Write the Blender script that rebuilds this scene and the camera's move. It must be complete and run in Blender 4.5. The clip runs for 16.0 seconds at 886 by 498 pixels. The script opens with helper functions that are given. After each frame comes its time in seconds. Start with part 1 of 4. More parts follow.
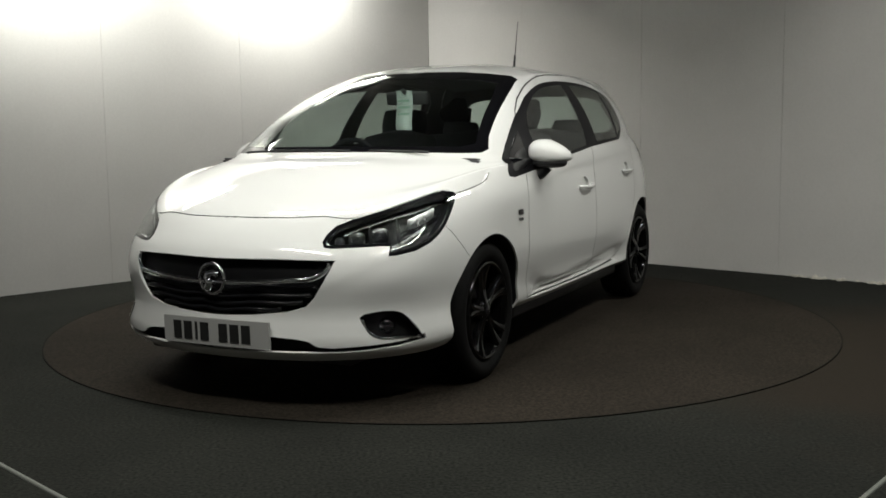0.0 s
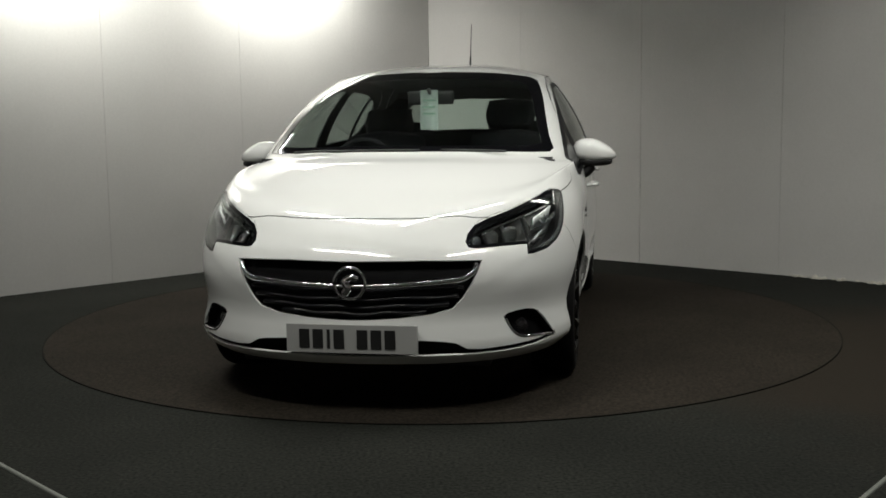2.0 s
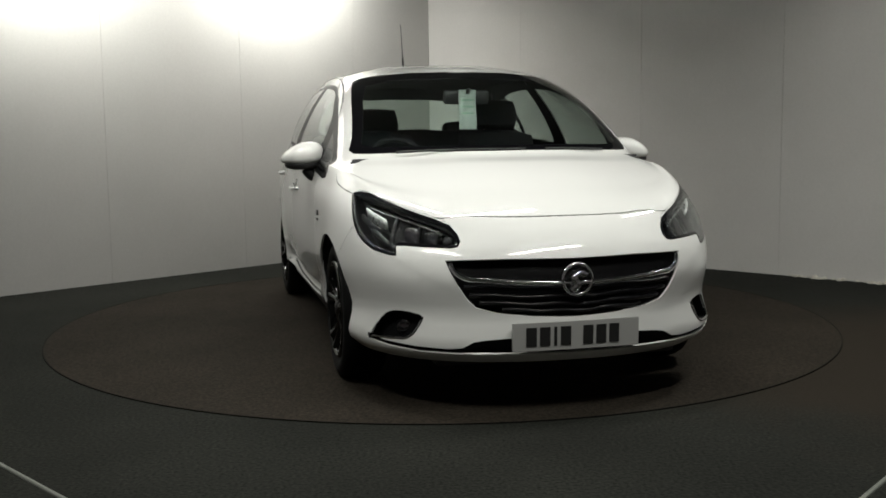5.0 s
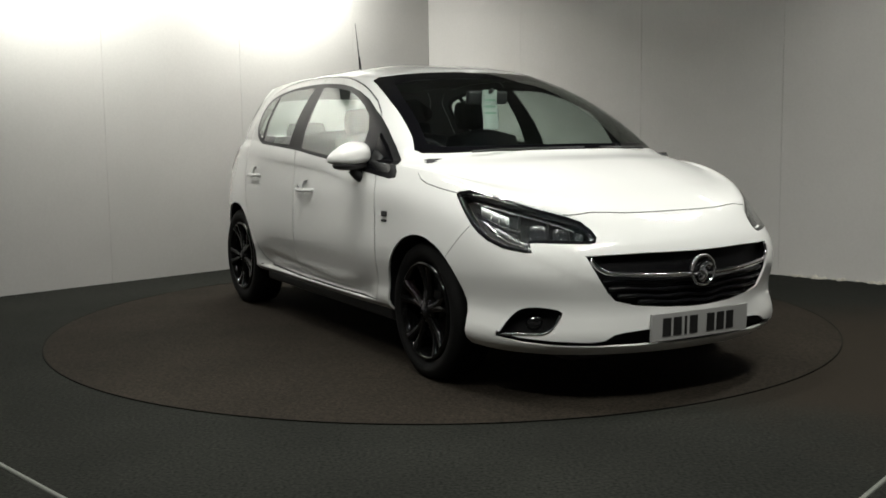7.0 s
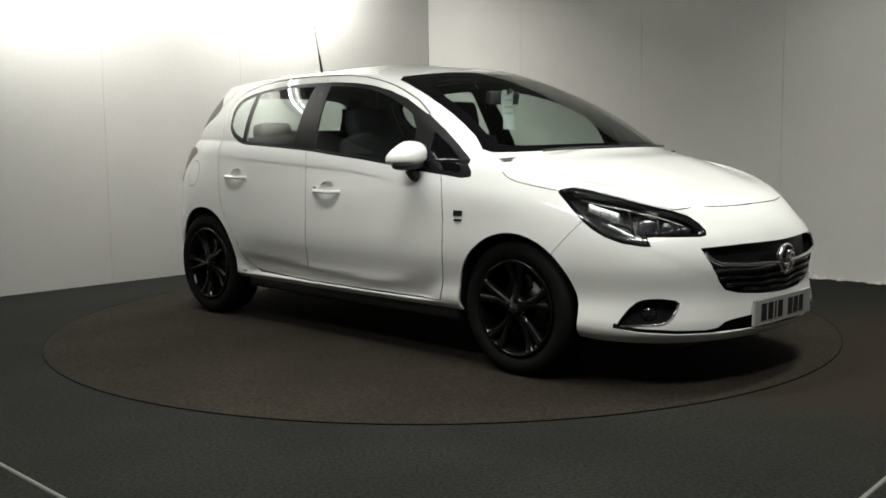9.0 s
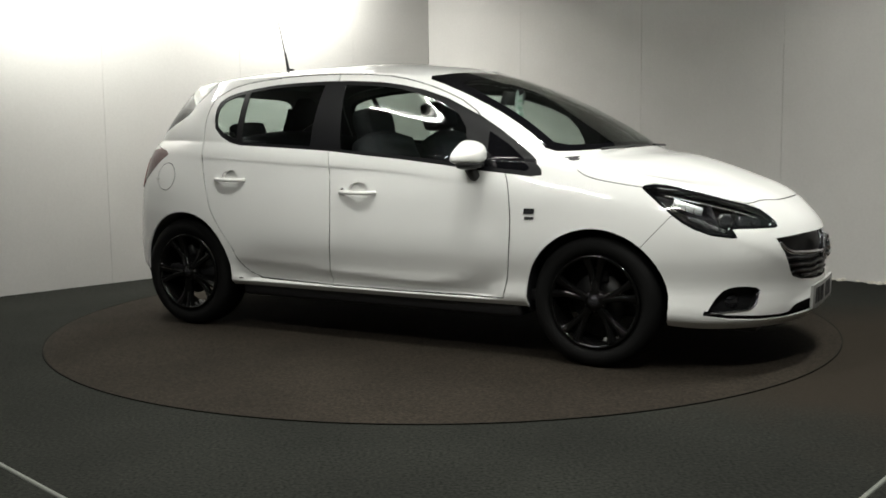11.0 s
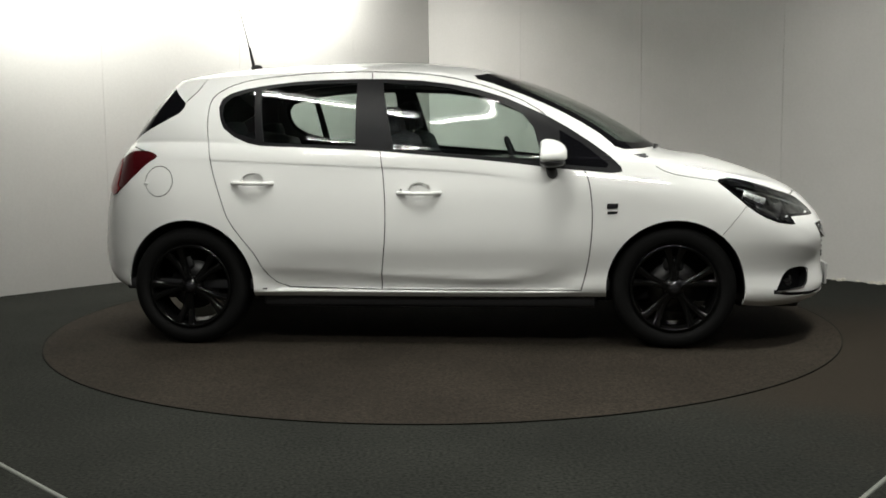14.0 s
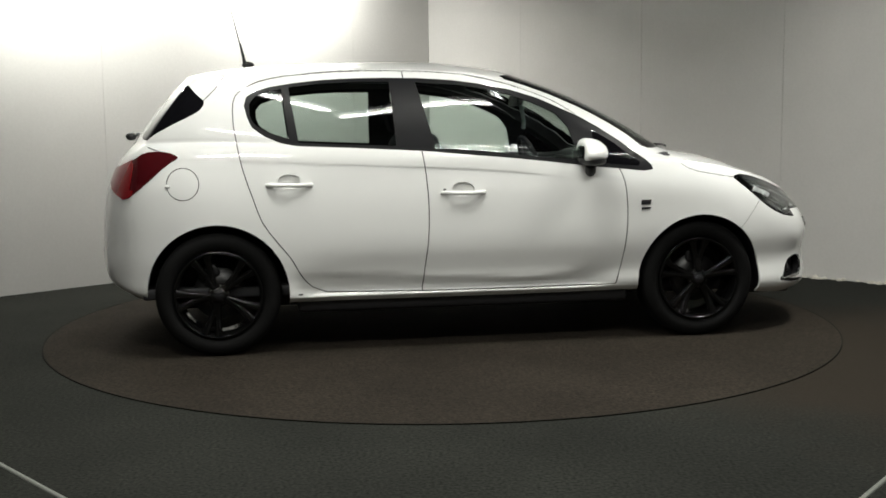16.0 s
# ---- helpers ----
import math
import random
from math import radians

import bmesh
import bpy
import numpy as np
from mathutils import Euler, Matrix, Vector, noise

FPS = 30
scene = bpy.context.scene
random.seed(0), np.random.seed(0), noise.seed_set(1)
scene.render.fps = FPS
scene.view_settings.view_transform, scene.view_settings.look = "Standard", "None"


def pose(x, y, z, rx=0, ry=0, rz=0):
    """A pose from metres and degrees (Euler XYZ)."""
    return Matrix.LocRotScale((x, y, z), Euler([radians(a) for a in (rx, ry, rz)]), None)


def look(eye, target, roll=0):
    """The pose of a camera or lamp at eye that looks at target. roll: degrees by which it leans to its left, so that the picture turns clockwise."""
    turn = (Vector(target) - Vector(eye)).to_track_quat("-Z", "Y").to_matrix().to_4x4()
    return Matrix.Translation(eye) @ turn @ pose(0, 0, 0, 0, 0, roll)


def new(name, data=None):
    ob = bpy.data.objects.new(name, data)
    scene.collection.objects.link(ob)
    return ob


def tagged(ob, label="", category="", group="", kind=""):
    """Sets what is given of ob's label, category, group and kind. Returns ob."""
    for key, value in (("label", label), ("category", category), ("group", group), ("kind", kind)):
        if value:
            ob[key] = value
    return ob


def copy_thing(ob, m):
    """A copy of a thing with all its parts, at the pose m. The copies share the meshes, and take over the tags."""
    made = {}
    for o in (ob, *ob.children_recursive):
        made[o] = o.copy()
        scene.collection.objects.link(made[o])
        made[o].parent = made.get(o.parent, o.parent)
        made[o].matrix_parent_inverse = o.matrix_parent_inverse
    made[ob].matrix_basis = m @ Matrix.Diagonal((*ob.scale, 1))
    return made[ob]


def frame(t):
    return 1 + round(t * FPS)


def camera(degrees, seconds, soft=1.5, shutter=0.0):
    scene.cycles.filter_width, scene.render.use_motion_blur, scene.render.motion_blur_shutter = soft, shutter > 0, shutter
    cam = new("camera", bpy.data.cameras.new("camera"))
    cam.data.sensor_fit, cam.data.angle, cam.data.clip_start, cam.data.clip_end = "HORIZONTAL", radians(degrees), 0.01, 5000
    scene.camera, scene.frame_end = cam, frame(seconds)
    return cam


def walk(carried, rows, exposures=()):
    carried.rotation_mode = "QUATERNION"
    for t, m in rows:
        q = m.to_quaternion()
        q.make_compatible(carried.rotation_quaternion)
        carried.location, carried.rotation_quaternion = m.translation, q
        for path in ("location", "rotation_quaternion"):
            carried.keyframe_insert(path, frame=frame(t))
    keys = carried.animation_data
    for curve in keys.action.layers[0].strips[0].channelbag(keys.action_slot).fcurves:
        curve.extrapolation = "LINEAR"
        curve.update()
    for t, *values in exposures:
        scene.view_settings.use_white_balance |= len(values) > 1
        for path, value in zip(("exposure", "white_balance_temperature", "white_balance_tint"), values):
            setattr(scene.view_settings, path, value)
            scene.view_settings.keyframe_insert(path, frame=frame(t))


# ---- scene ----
from mathutils.bvhtree import BVHTree
from mathutils.interpolate import poly_3d_calc

# ------------------------------------------------------------ camera
cam = camera(46.52, 16.0, soft=1.7)
EYE = pose(0.009, -6.052, 1.117, 90 - 6.578, 0, 0) @ pose(0, 0, 0, 0, 0, -0.681)
walk(cam, [(0.0, EYE), (16.0, EYE)], [(0.0, -0.42), (1.5, -0.62), (3.5, -0.68), (4.2, -0.63), (6.3, -0.32), (8.0, -0.14), (9.2, -0.04), (11.3, 0.08), (16.0, 0.06)])

# ------------------------------------------------------------ world and lamps
world = bpy.data.worlds.new("world")
scene.world = world
world.use_nodes = True
world.node_tree.nodes["Background"].inputs[0].default_value = (0.02, 0.02, 0.02, 1)

CEIL = 2.85


def lamp(name, place, target, power, size, size_y, colour, spread):
    data = bpy.data.lights.new(name, "AREA")
    data.shape, data.size, data.size_y, data.energy, data.color = "RECTANGLE", size, size_y, power, colour
    data.spread = radians(spread)
    ob = new(name, data)
    ob.matrix_world = look(place, target)
    return ob


# ------------------------------------------------------------ materials
def material(name, colour, rough=0.5, metal=0.0, coat=0.0, grain=0.0, scale=40.0, bump=0.0, spec=0.5, blotch=0.0):
    m = bpy.data.materials.new(name)
    m.use_nodes = True
    nt = m.node_tree
    b = nt.nodes["Principled BSDF"]
    b.inputs["Base Color"].default_value = (*colour, 1)
    b.inputs["Roughness"].default_value = rough
    b.inputs["Metallic"].default_value = metal
    b.inputs["Coat Weight"].default_value = coat
    b.inputs["Coat Roughness"].default_value = 0.025
    b.inputs["Coat IOR"].default_value = 1.65
    b.inputs["Specular IOR Level"].default_value = spec
    if grain or bump or blotch:
        tc = nt.nodes.new("ShaderNodeTexCoord")
        n1 = nt.nodes.new("ShaderNodeTexNoise")
        n1.inputs["Scale"].default_value, n1.inputs["Detail"].default_value = scale, 4
        n2 = nt.nodes.new("ShaderNodeTexNoise")
        n2.inputs["Scale"].default_value, n2.inputs["Detail"].default_value = 1.3, 5
        nt.links.new(tc.outputs["Object"], n1.inputs["Vector"])
        nt.links.new(tc.outputs["Object"], n2.inputs["Vector"])
        last = None
        for node, amount in ((n1, grain), (n2, blotch)):
            if not amount:
                continue
            ramp = nt.nodes.new("ShaderNodeMapRange")
            ramp.inputs[1].default_value, ramp.inputs[2].default_value = 0.25, 0.75
            ramp.inputs[3].default_value, ramp.inputs[4].default_value = 1 - amount, 1 + amount
            nt.links.new(node.outputs["Fac"], ramp.inputs[0])
            mul = nt.nodes.new("ShaderNodeVectorMath")
            mul.operation = "SCALE"
            if last is None:
                mul.inputs[0].default_value = colour
            else:
                nt.links.new(last, mul.inputs[0])
            nt.links.new(ramp.outputs[0], mul.inputs["Scale"])
            last = mul.outputs[0]
        if last is not None:
            nt.links.new(last, b.inputs["Base Color"])
        if bump:
            bp = nt.nodes.new("ShaderNodeBump")
            bp.inputs["Strength"].default_value, bp.inputs["Distance"].default_value = bump, 0.004
            nt.links.new(n1.outputs["Fac"], bp.inputs["Height"])
            nt.links.new(bp.outputs[0], b.inputs["Normal"])
    return m


def glass(name, tint, rough=0.0):
    m = bpy.data.materials.new(name)
    m.use_nodes = True
    b = m.node_tree.nodes["Principled BSDF"]
    b.inputs["Base Color"].default_value = (*tint, 1)
    b.inputs["Roughness"].default_value = rough
    b.inputs["Transmission Weight"].default_value = 1.0
    b.inputs["IOR"].default_value = 1.45
    return m


def glow(name, colour, strength):
    m = bpy.data.materials.new(name)
    m.use_nodes = True
    b = m.node_tree.nodes["Principled BSDF"]
    b.inputs["Base Color"].default_value = (*colour, 1)
    b.inputs["Emission Color"].default_value = (*colour, 1)
    b.inputs["Emission Strength"].default_value = strength
    return m


PAINT = material("white_paint", (0.76, 0.765, 0.75), 0.5, 0.0, 1.0, grain=0.02, scale=900, spec=0.15)
WALLM = material("wall_panel_paint", (0.62, 0.61, 0.59), 0.6, grain=0.03, scale=60, bump=0.1, blotch=0.04)
CARPET = material("grey_carpet", (0.0135, 0.0142, 0.0118), 0.95, grain=0.8, scale=75, bump=0.5, spec=0.1, blotch=0.28)


def stain(m, place, radius, colour):
    """A worn brownish patch with an uneven edge, laid into a material's base colour."""
    nt = m.node_tree
    b = nt.nodes["Principled BSDF"]
    tc, d = nt.nodes.new("ShaderNodeTexCoord"), nt.nodes.new("ShaderNodeVectorMath")
    d.operation = "DISTANCE"
    d.inputs[1].default_value = place
    n = nt.nodes.new("ShaderNodeTexNoise")
    n.inputs["Scale"].default_value, n.inputs["Detail"].default_value = 1.7, 5
    nt.links.new(tc.outputs["Object"], n.inputs["Vector"])
    nt.links.new(tc.outputs["Object"], d.inputs[0])
    add = nt.nodes.new("ShaderNodeMath")
    add.operation = "MULTIPLY_ADD"
    add.inputs[1].default_value = 1.3
    nt.links.new(n.outputs["Fac"], add.inputs[0])
    nt.links.new(d.outputs["Value"], add.inputs[2])
    ramp = nt.nodes.new("ShaderNodeMapRange")
    ramp.inputs[1].default_value, ramp.inputs[2].default_value = radius + 0.3, radius + 1.0
    ramp.inputs[3].default_value, ramp.inputs[4].default_value = 0.75, 0.0
    nt.links.new(add.outputs[0], ramp.inputs[0])
    mix = nt.nodes.new("ShaderNodeMix")
    mix.data_type = "RGBA"
    old = b.inputs["Base Color"].links[0].from_socket
    nt.links.new(ramp.outputs[0], mix.inputs["Factor"])
    for i in mix.inputs:
        if i.type == "RGBA" and i.name == "A":
            nt.links.new(old, i)
        if i.type == "RGBA" and i.name == "B":
            i.default_value = (*colour, 1)
    nt.links.new([o for o in mix.outputs if o.type == "RGBA"][0], b.inputs["Base Color"])


stain(CARPET, (2.3, -1.2, 0.0), 1.3, (0.0215, 0.0160, 0.0112))
DISCM = material("brown_carpet", (0.0200, 0.0162, 0.0122), 0.95, grain=0.65, scale=75, bump=0.5, spec=0.1, blotch=0.28)
CEILM = material("ceiling_dark_paint", (0.06, 0.06, 0.058), 0.9, grain=0.05, scale=80)
BLACK = material("black_plastic", (0.012, 0.012, 0.013), 0.45, grain=0.1, scale=300, bump=0.1)
GLOSS = material("gloss_black", (0.006, 0.006, 0.007), 0.12, 0.0, 0.6)
RUBBER = material("tyre_rubber", (0.005, 0.005, 0.005), 0.7, grain=0.2, scale=120, bump=0.2, spec=0.12)
TRIMBLACK = material("satin_black_trim", (0.006, 0.006, 0.007), 0.42, spec=0.12, grain=0.1, scale=500)
FRITM = material("black_glazed_border", (0.004, 0.004, 0.005), 0.03, spec=0.4)
RIMBLACK = material("gloss_black_alloy", (0.003, 0.003, 0.003), 0.06, spec=0.28)
JOINT = material("wall_joint", (0.46, 0.455, 0.44), 0.8)
CHROME = material("chrome", (0.72, 0.72, 0.74), 0.08, 1.0)
RINGM = material("dark_joint", (0.007, 0.007, 0.006), 0.9, spec=0.05)
SEAM = material("panel_gap", (0.04, 0.04, 0.04), 0.8)
CABIN = material("dark_cabin_plastic", (0.018, 0.018, 0.020), 0.6, grain=0.15, scale=200, bump=0.2)
CLOTH = material("black_seat_cloth", (0.014, 0.014, 0.016), 0.95, grain=0.3, scale=400, bump=0.4, spec=0.15)
CLEAR = glass("clear_glass", (0.93, 0.97, 0.95))
TINT = glass("green_tinted_glass", (0.80, 0.88, 0.84))
TUBE = glow("lamp_tube", (1.0, 0.98, 0.93), 5.0)
EDGING = material("dull_aluminium", (0.15, 0.16, 0.14), 0.5, 0.6, grain=0.15, scale=120)
GRILLEM = material("dull_black_grille_plastic", (0.0035, 0.0035, 0.004), 0.5, grain=0.15, scale=300, bump=0.1, spec=0.15)
STEEL = material("brushed_steel", (0.45, 0.46, 0.44), 0.35, 1.0, grain=0.1, scale=150, bump=0.1)


# ------------------------------------------------------------ helpers of this scene
def mesh_from(bm, name, mats, smooth=True):
    me = bpy.data.meshes.new(name)
    bm.to_mesh(me)
    bm.free()
    for m in mats if isinstance(mats, (list, tuple)) else [mats]:
        me.materials.append(m)
    if smooth:
        me.polygons.foreach_set("use_smooth", [True] * len(me.polygons))
    return me


def part(name, bm, mat, parent, label="", smooth=True):
    ob = new(name, mesh_from(bm, name, mat, smooth))
    ob.parent = parent
    return tagged(ob, label)


def box(bm, x0, x1, y0, y1, z0, z1, bevel=0.0, m=None):
    r = bmesh.ops.create_cube(bm, size=1.0)
    vs = r["verts"]
    bmesh.ops.transform(bm, matrix=Matrix.Translation(((x0 + x1) / 2, (y0 + y1) / 2, (z0 + z1) / 2)) @ Matrix.Diagonal((x1 - x0, y1 - y0, z1 - z0, 1)), verts=vs)
    if bevel:
        es = list({e for v in vs for e in v.link_edges})
        r = bmesh.ops.bevel(bm, geom=es, offset=bevel, segments=2, affect="EDGES", profile=0.5)
        vs = list({v for f in r["faces"] for v in f.verts} | {v for v in vs if v.is_valid})
    if m is not None:
        bmesh.ops.transform(bm, matrix=m, verts=vs)
    return vs


def ring(bm, radius, z0, z1, n=96, m=None):
    r = bmesh.ops.create_cone(bm, cap_ends=True, segments=n, radius1=radius, radius2=radius, depth=z1 - z0)
    t = Matrix.Translation((0, 0, (z0 + z1) / 2))
    bmesh.ops.transform(bm, matrix=t if m is None else m @ t, verts=r["verts"])
    return r["verts"]


def lathe(bm, profile, n=64, m=None, close=False):
    """Turns (radius, height) pairs about the y axis."""
    rows = []
    for r, h in profile:
        rows.append([bm.verts.new((r * math.cos(2 * math.pi * k / n), h, r * math.sin(2 * math.pi * k / n))) for k in range(n)])
    pairs = list(zip(rows, rows[1:])) + ([(rows[-1], rows[0])] if close else [])
    for a, b in pairs:
        for k in range(n):
            bm.faces.new((a[k], b[k], b[(k + 1) % n], a[(k + 1) % n]))
    if m is not None:
        bmesh.ops.transform(bm, matrix=m, verts=[v for row in rows for v in row])
    return rows


# ------------------------------------------------------------ room
CORNER = Vector((-0.108, 3.995))
LEFT_WAY = Vector((-0.7117, -0.7025))
RIGHT_WAY = Vector((0.7512, -0.6601))


def wall(name, start, way, length, inside, height):
    """A wall of wide panels with thin joints, its face along way from start."""
    ob = tagged(new(name), kind="structure", label="pale grey painted wall of wide flat panels", category="wall")
    normal = Vector((inside.x, inside.y))
    bm = bmesh.new()
    d = Vector((way.x, way.y))
    a = start - normal * 0.006
    for_corners = [a, a + d * length, a + d * length - normal * 0.15, a - normal * 0.15]
    low = [bm.verts.new((p.x, p.y, -0.02)) for p in for_corners]
    high = [bm.verts.new((p.x, p.y, height)) for p in for_corners]
    bm.faces.new(low[::-1])
    bm.faces.new(high)
    for i in range(4):
        bm.faces.new((low[i], low[(i + 1) % 4], high[(i + 1) % 4], high[i]))
    bmesh.ops.recalc_face_normals(bm, faces=bm.faces)
    part("wall_core", bm, JOINT if name in ("wall_left", "wall_right") else WALLM, ob, smooth=False)
    return ob


def panel(parent, start, way, inside, u0, u1, z0, z1):
    bm = bmesh.new()
    pts = []
    for u in (u0, u1):
        for off in (0.0, -0.006):
            p = start + way * u + inside * off
            pts.append(p)
    lo = [bm.verts.new((p.x, p.y, z0)) for p in pts]
    hi = [bm.verts.new((p.x, p.y, z1)) for p in pts]
    for a, b in ((0, 2), (2, 3), (3, 1), (1, 0)):
        bm.faces.new((lo[a], lo[b], hi[b], hi[a]))
    bm.faces.new((lo[0], lo[1], lo[3], lo[2]))
    bm.faces.new((hi[0], hi[2], hi[3], hi[1]))
    bmesh.ops.recalc_face_normals(bm, faces=bm.faces)
    part("panel", bm, WALLM, parent, smooth=False)


LEFT_IN = Vector((0.7025, -0.7117))
RIGHT_IN = Vector((-0.6601, -0.7512))
wall_left = wall("wall_left", CORNER, LEFT_WAY, 9.6, LEFT_IN, CEIL)
wall_right = wall("wall_right", CORNER, RIGHT_WAY, 9.6, RIGHT_IN, CEIL)
for u0, u1 in ((0.0, 0.94), (0.942, 2.14), (2.142, 3.34), (3.342, 4.54), (4.542, 5.74), (5.742, 9.6)):
    panel(wall_left, CORNER, LEFT_WAY, LEFT_IN, u0, u1, 0.0, CEIL)
for u0, u1 in ((0.004, 1.10), (1.102, 2.328), (2.332, 3.525), (3.528, 4.75), (4.753, 5.95), (5.953, 9.6)):
    panel(wall_right, CORNER, RIGHT_WAY, RIGHT_IN, u0, u1, 0.0, CEIL)
far_l = CORNER + LEFT_WAY * 9.6
far_r = CORNER + RIGHT_WAY * 9.6
wall_back_left = wall("wall_back_left", far_l, RIGHT_WAY, 9.6, Vector((0.6601, 0.7512)), CEIL)
wall_back_right = wall("wall_back_right", far_r, LEFT_WAY, 9.6, Vector((-0.7025, 0.7117)), CEIL)

bm = bmesh.new()
box(bm, -10, 10, -12, 7, -0.12, 0.0)
floor = tagged(new("floor", mesh_from(bm, "floor", CARPET, False)), "dark grey short-pile carpet floor", "floor", kind="structure")
bm = bmesh.new()
box(bm, -10, 10, -12, 7, CEIL, CEIL + 0.1)
ceiling = tagged(new("ceiling", mesh_from(bm, "ceiling", CEILM, False)), "plain dark painted ceiling above the lamps", "ceiling", kind="structure")

# turntable: a low disc in the floor with a thin dark joint round it
turntable = tagged(new("turntable"), "round brown-carpeted vehicle turntable flush with the floor", "turntable")
bm = bmesh.new()
ring(bm, 2.222, -0.010, 0.004, 160)
part("disc", bm, DISCM, turntable, smooth=False)
bm = bmesh.new()
lathe(bm, [(2.2205, 0.0), (2.2205, 0.0048), (2.2255, 0.0048), (2.2255, 0.0)], 160, pose(0, 0, 0, 90, 0, 0) @ Matrix.Diagonal((1, 1, 1, 1)))
bmesh.ops.recalc_face_normals(bm, faces=bm.faces)
part("edge_ring", bm, RINGM, turntable, "thin dark joint round the turntable", smooth=False)

# metal edging strips of the carpet, parallel to the walls behind the camera
def edging(name, a, b):
    a, b = Vector(a), Vector(b)
    d = (b - a).normalized()
    n = Vector((-d.y, d.x))
    bm = bmesh.new()
    rows = []
    for p in (a, b):
        rows.append([bm.verts.new((p.x + n.x * o, p.y + n.y * o, z)) for o, z in ((-0.010, -0.001), (-0.008, 0.003), (-0.003, 0.005), (0.003, 0.005), (0.008, 0.003), (0.010, -0.001))])
    for k in range(5):
        bm.faces.new((rows[0][k], rows[0][k + 1], rows[1][k + 1], rows[1][k]))
    bm.faces.new(rows[0])
    bm.faces.new(rows[1][::-1])
    bmesh.ops.recalc_face_normals(bm, faces=bm.faces)
    tagged(new(name, mesh_from(bm, name, EDGING, False)), "thin metal edging strip along the carpet", "floor strip", "carpet edging strips", "structure")


edging("trim", (-4.2, 0.05), (0.189, -4.339))
edging("trim", (3.6, -0.27), (0.189, -4.339))

# chipped pale plaster along the foot of the wall
CHIP = material("chipped_plaster", (0.66, 0.63, 0.56), 0.9, grain=0.2, scale=50, bump=0.4)
bm = bmesh.new()
rng = random.Random(5)
for k in range(46):
    u = 3.62 + 0.9 * rng.random() ** 0.8
    r = 0.006 + 0.012 * rng.random()
    p = CORNER + RIGHT_WAY * u + RIGHT_IN * (0.008 + 0.05 * rng.random() ** 3)
    q = bmesh.ops.create_icosphere(bm, subdivisions=1, radius=r)
    bmesh.ops.transform(bm, matrix=pose(p.x, p.y, r * 0.3, 0, 0, rng.random() * 360) @ Matrix.Diagonal((1.6, 0.8, 0.5 + rng.random(), 1)), verts=q["verts"])
tagged(new("plaster_chips", mesh_from(bm, "plaster_chips", CHIP, False)), "pale chips of plaster along the foot of the wall", "plaster chips", kind="stuff")

# ------------------------------------------------------------ car skin
FRONT = [(2.145, 0.0), (2.120, 0.26), (2.045, 0.48), (1.920, 0.65), (1.720, 0.775), (1.480, 0.840)]
SIDE = [(1.0, 0.858), (0.45, 0.866), (-0.10, 0.868), (-0.65, 0.864)]
REAR = [(-1.10, 0.860), (-1.45, 0.828), (-1.672, 0.743), (-1.777, 0.622), (-1.858, 0.36), (-1.886, 0.0)]


def guide(zs, front, corner, side, rear, tail):
    """One level of the skin: heights at nose, flank and tail, and how far each stretch stands out from the plan."""
    zf, zm, zr = zs
    out = []
    for i, (x, y) in enumerate(FRONT):
        k = (0, 0, 0, 0, 0.15, 0.6)[i]
        out.append((x + (front if i < 4 else front * 0.4), y + (corner if i >= 3 else corner * i / 3), zf + (zm - zf) * k))
    for x, y in SIDE:
        out.append((x, y + side, zm))
    for i, (x, y) in enumerate(REAR):
        k = (0, 0.1, 0.35, 0.7, 1.0, 1.0)[i] if zr < 0.5 else min(1.0, i / 2.0)
        out.append((x + (tail if i > 2 else tail * i / 3), y + (rear if i < 4 else 0.0), zm + (zr - zm) * k))
    return out


CREST = [(1.985, 0, 0.762), (1.968, 0.25, 0.762), (1.905, 0.44, 0.768), (1.775, 0.585, 0.804), (1.60, 0.690, 0.857), (1.38, 0.752, 0.908),
         (1.00, 0.800, 0.948), (0.45, 0.826, 0.975), (-0.10, 0.832, 1.000), (-0.65, 0.820, 1.025), (-1.10, 0.780, 1.045),
         (-1.42, 0.725, 1.050), (-1.60, 0.655, 1.045), (-1.655, 0.55, 1.045), (-1.70, 0.33, 1.05), (-1.715, 0, 1.05)]
COWL = [(1.225, 0, 1.020), (1.21, 0.24, 1.019), (1.16, 0.44, 1.016), (1.09, 0.595, 1.012), (1.03, 0.690, 1.000), (0.96, 0.745, 0.985),
        (0.80, 0.790, 0.975), (0.40, 0.820, 0.990), (-0.12, 0.826, 1.014), (-0.65, 0.813, 1.040), (-1.09, 0.772, 1.060),
        (-1.405, 0.715, 1.066), (-1.585, 0.645, 1.062), (-1.64, 0.54, 1.062), (-1.685, 0.325, 1.066), (-1.70, 0, 1.066)]
EAVE = [(0.315, 0, 1.425), (0.305, 0.22, 1.420), (0.270, 0.40, 1.402), (0.225, 0.525, 1.380), (0.16, 0.575, 1.385), (0.09, 0.592, 1.398),
        (-0.02, 0.602, 1.405), (-0.17, 0.606, 1.412), (-0.38, 0.606, 1.415), (-0.70, 0.602, 1.412), (-1.04, 0.588, 1.402),
        (-1.25, 0.568, 1.390), (-1.340, 0.545, 1.380), (-1.372, 0.48, 1.386), (-1.398, 0.30, 1.398), (-1.408, 0, 1.404)]


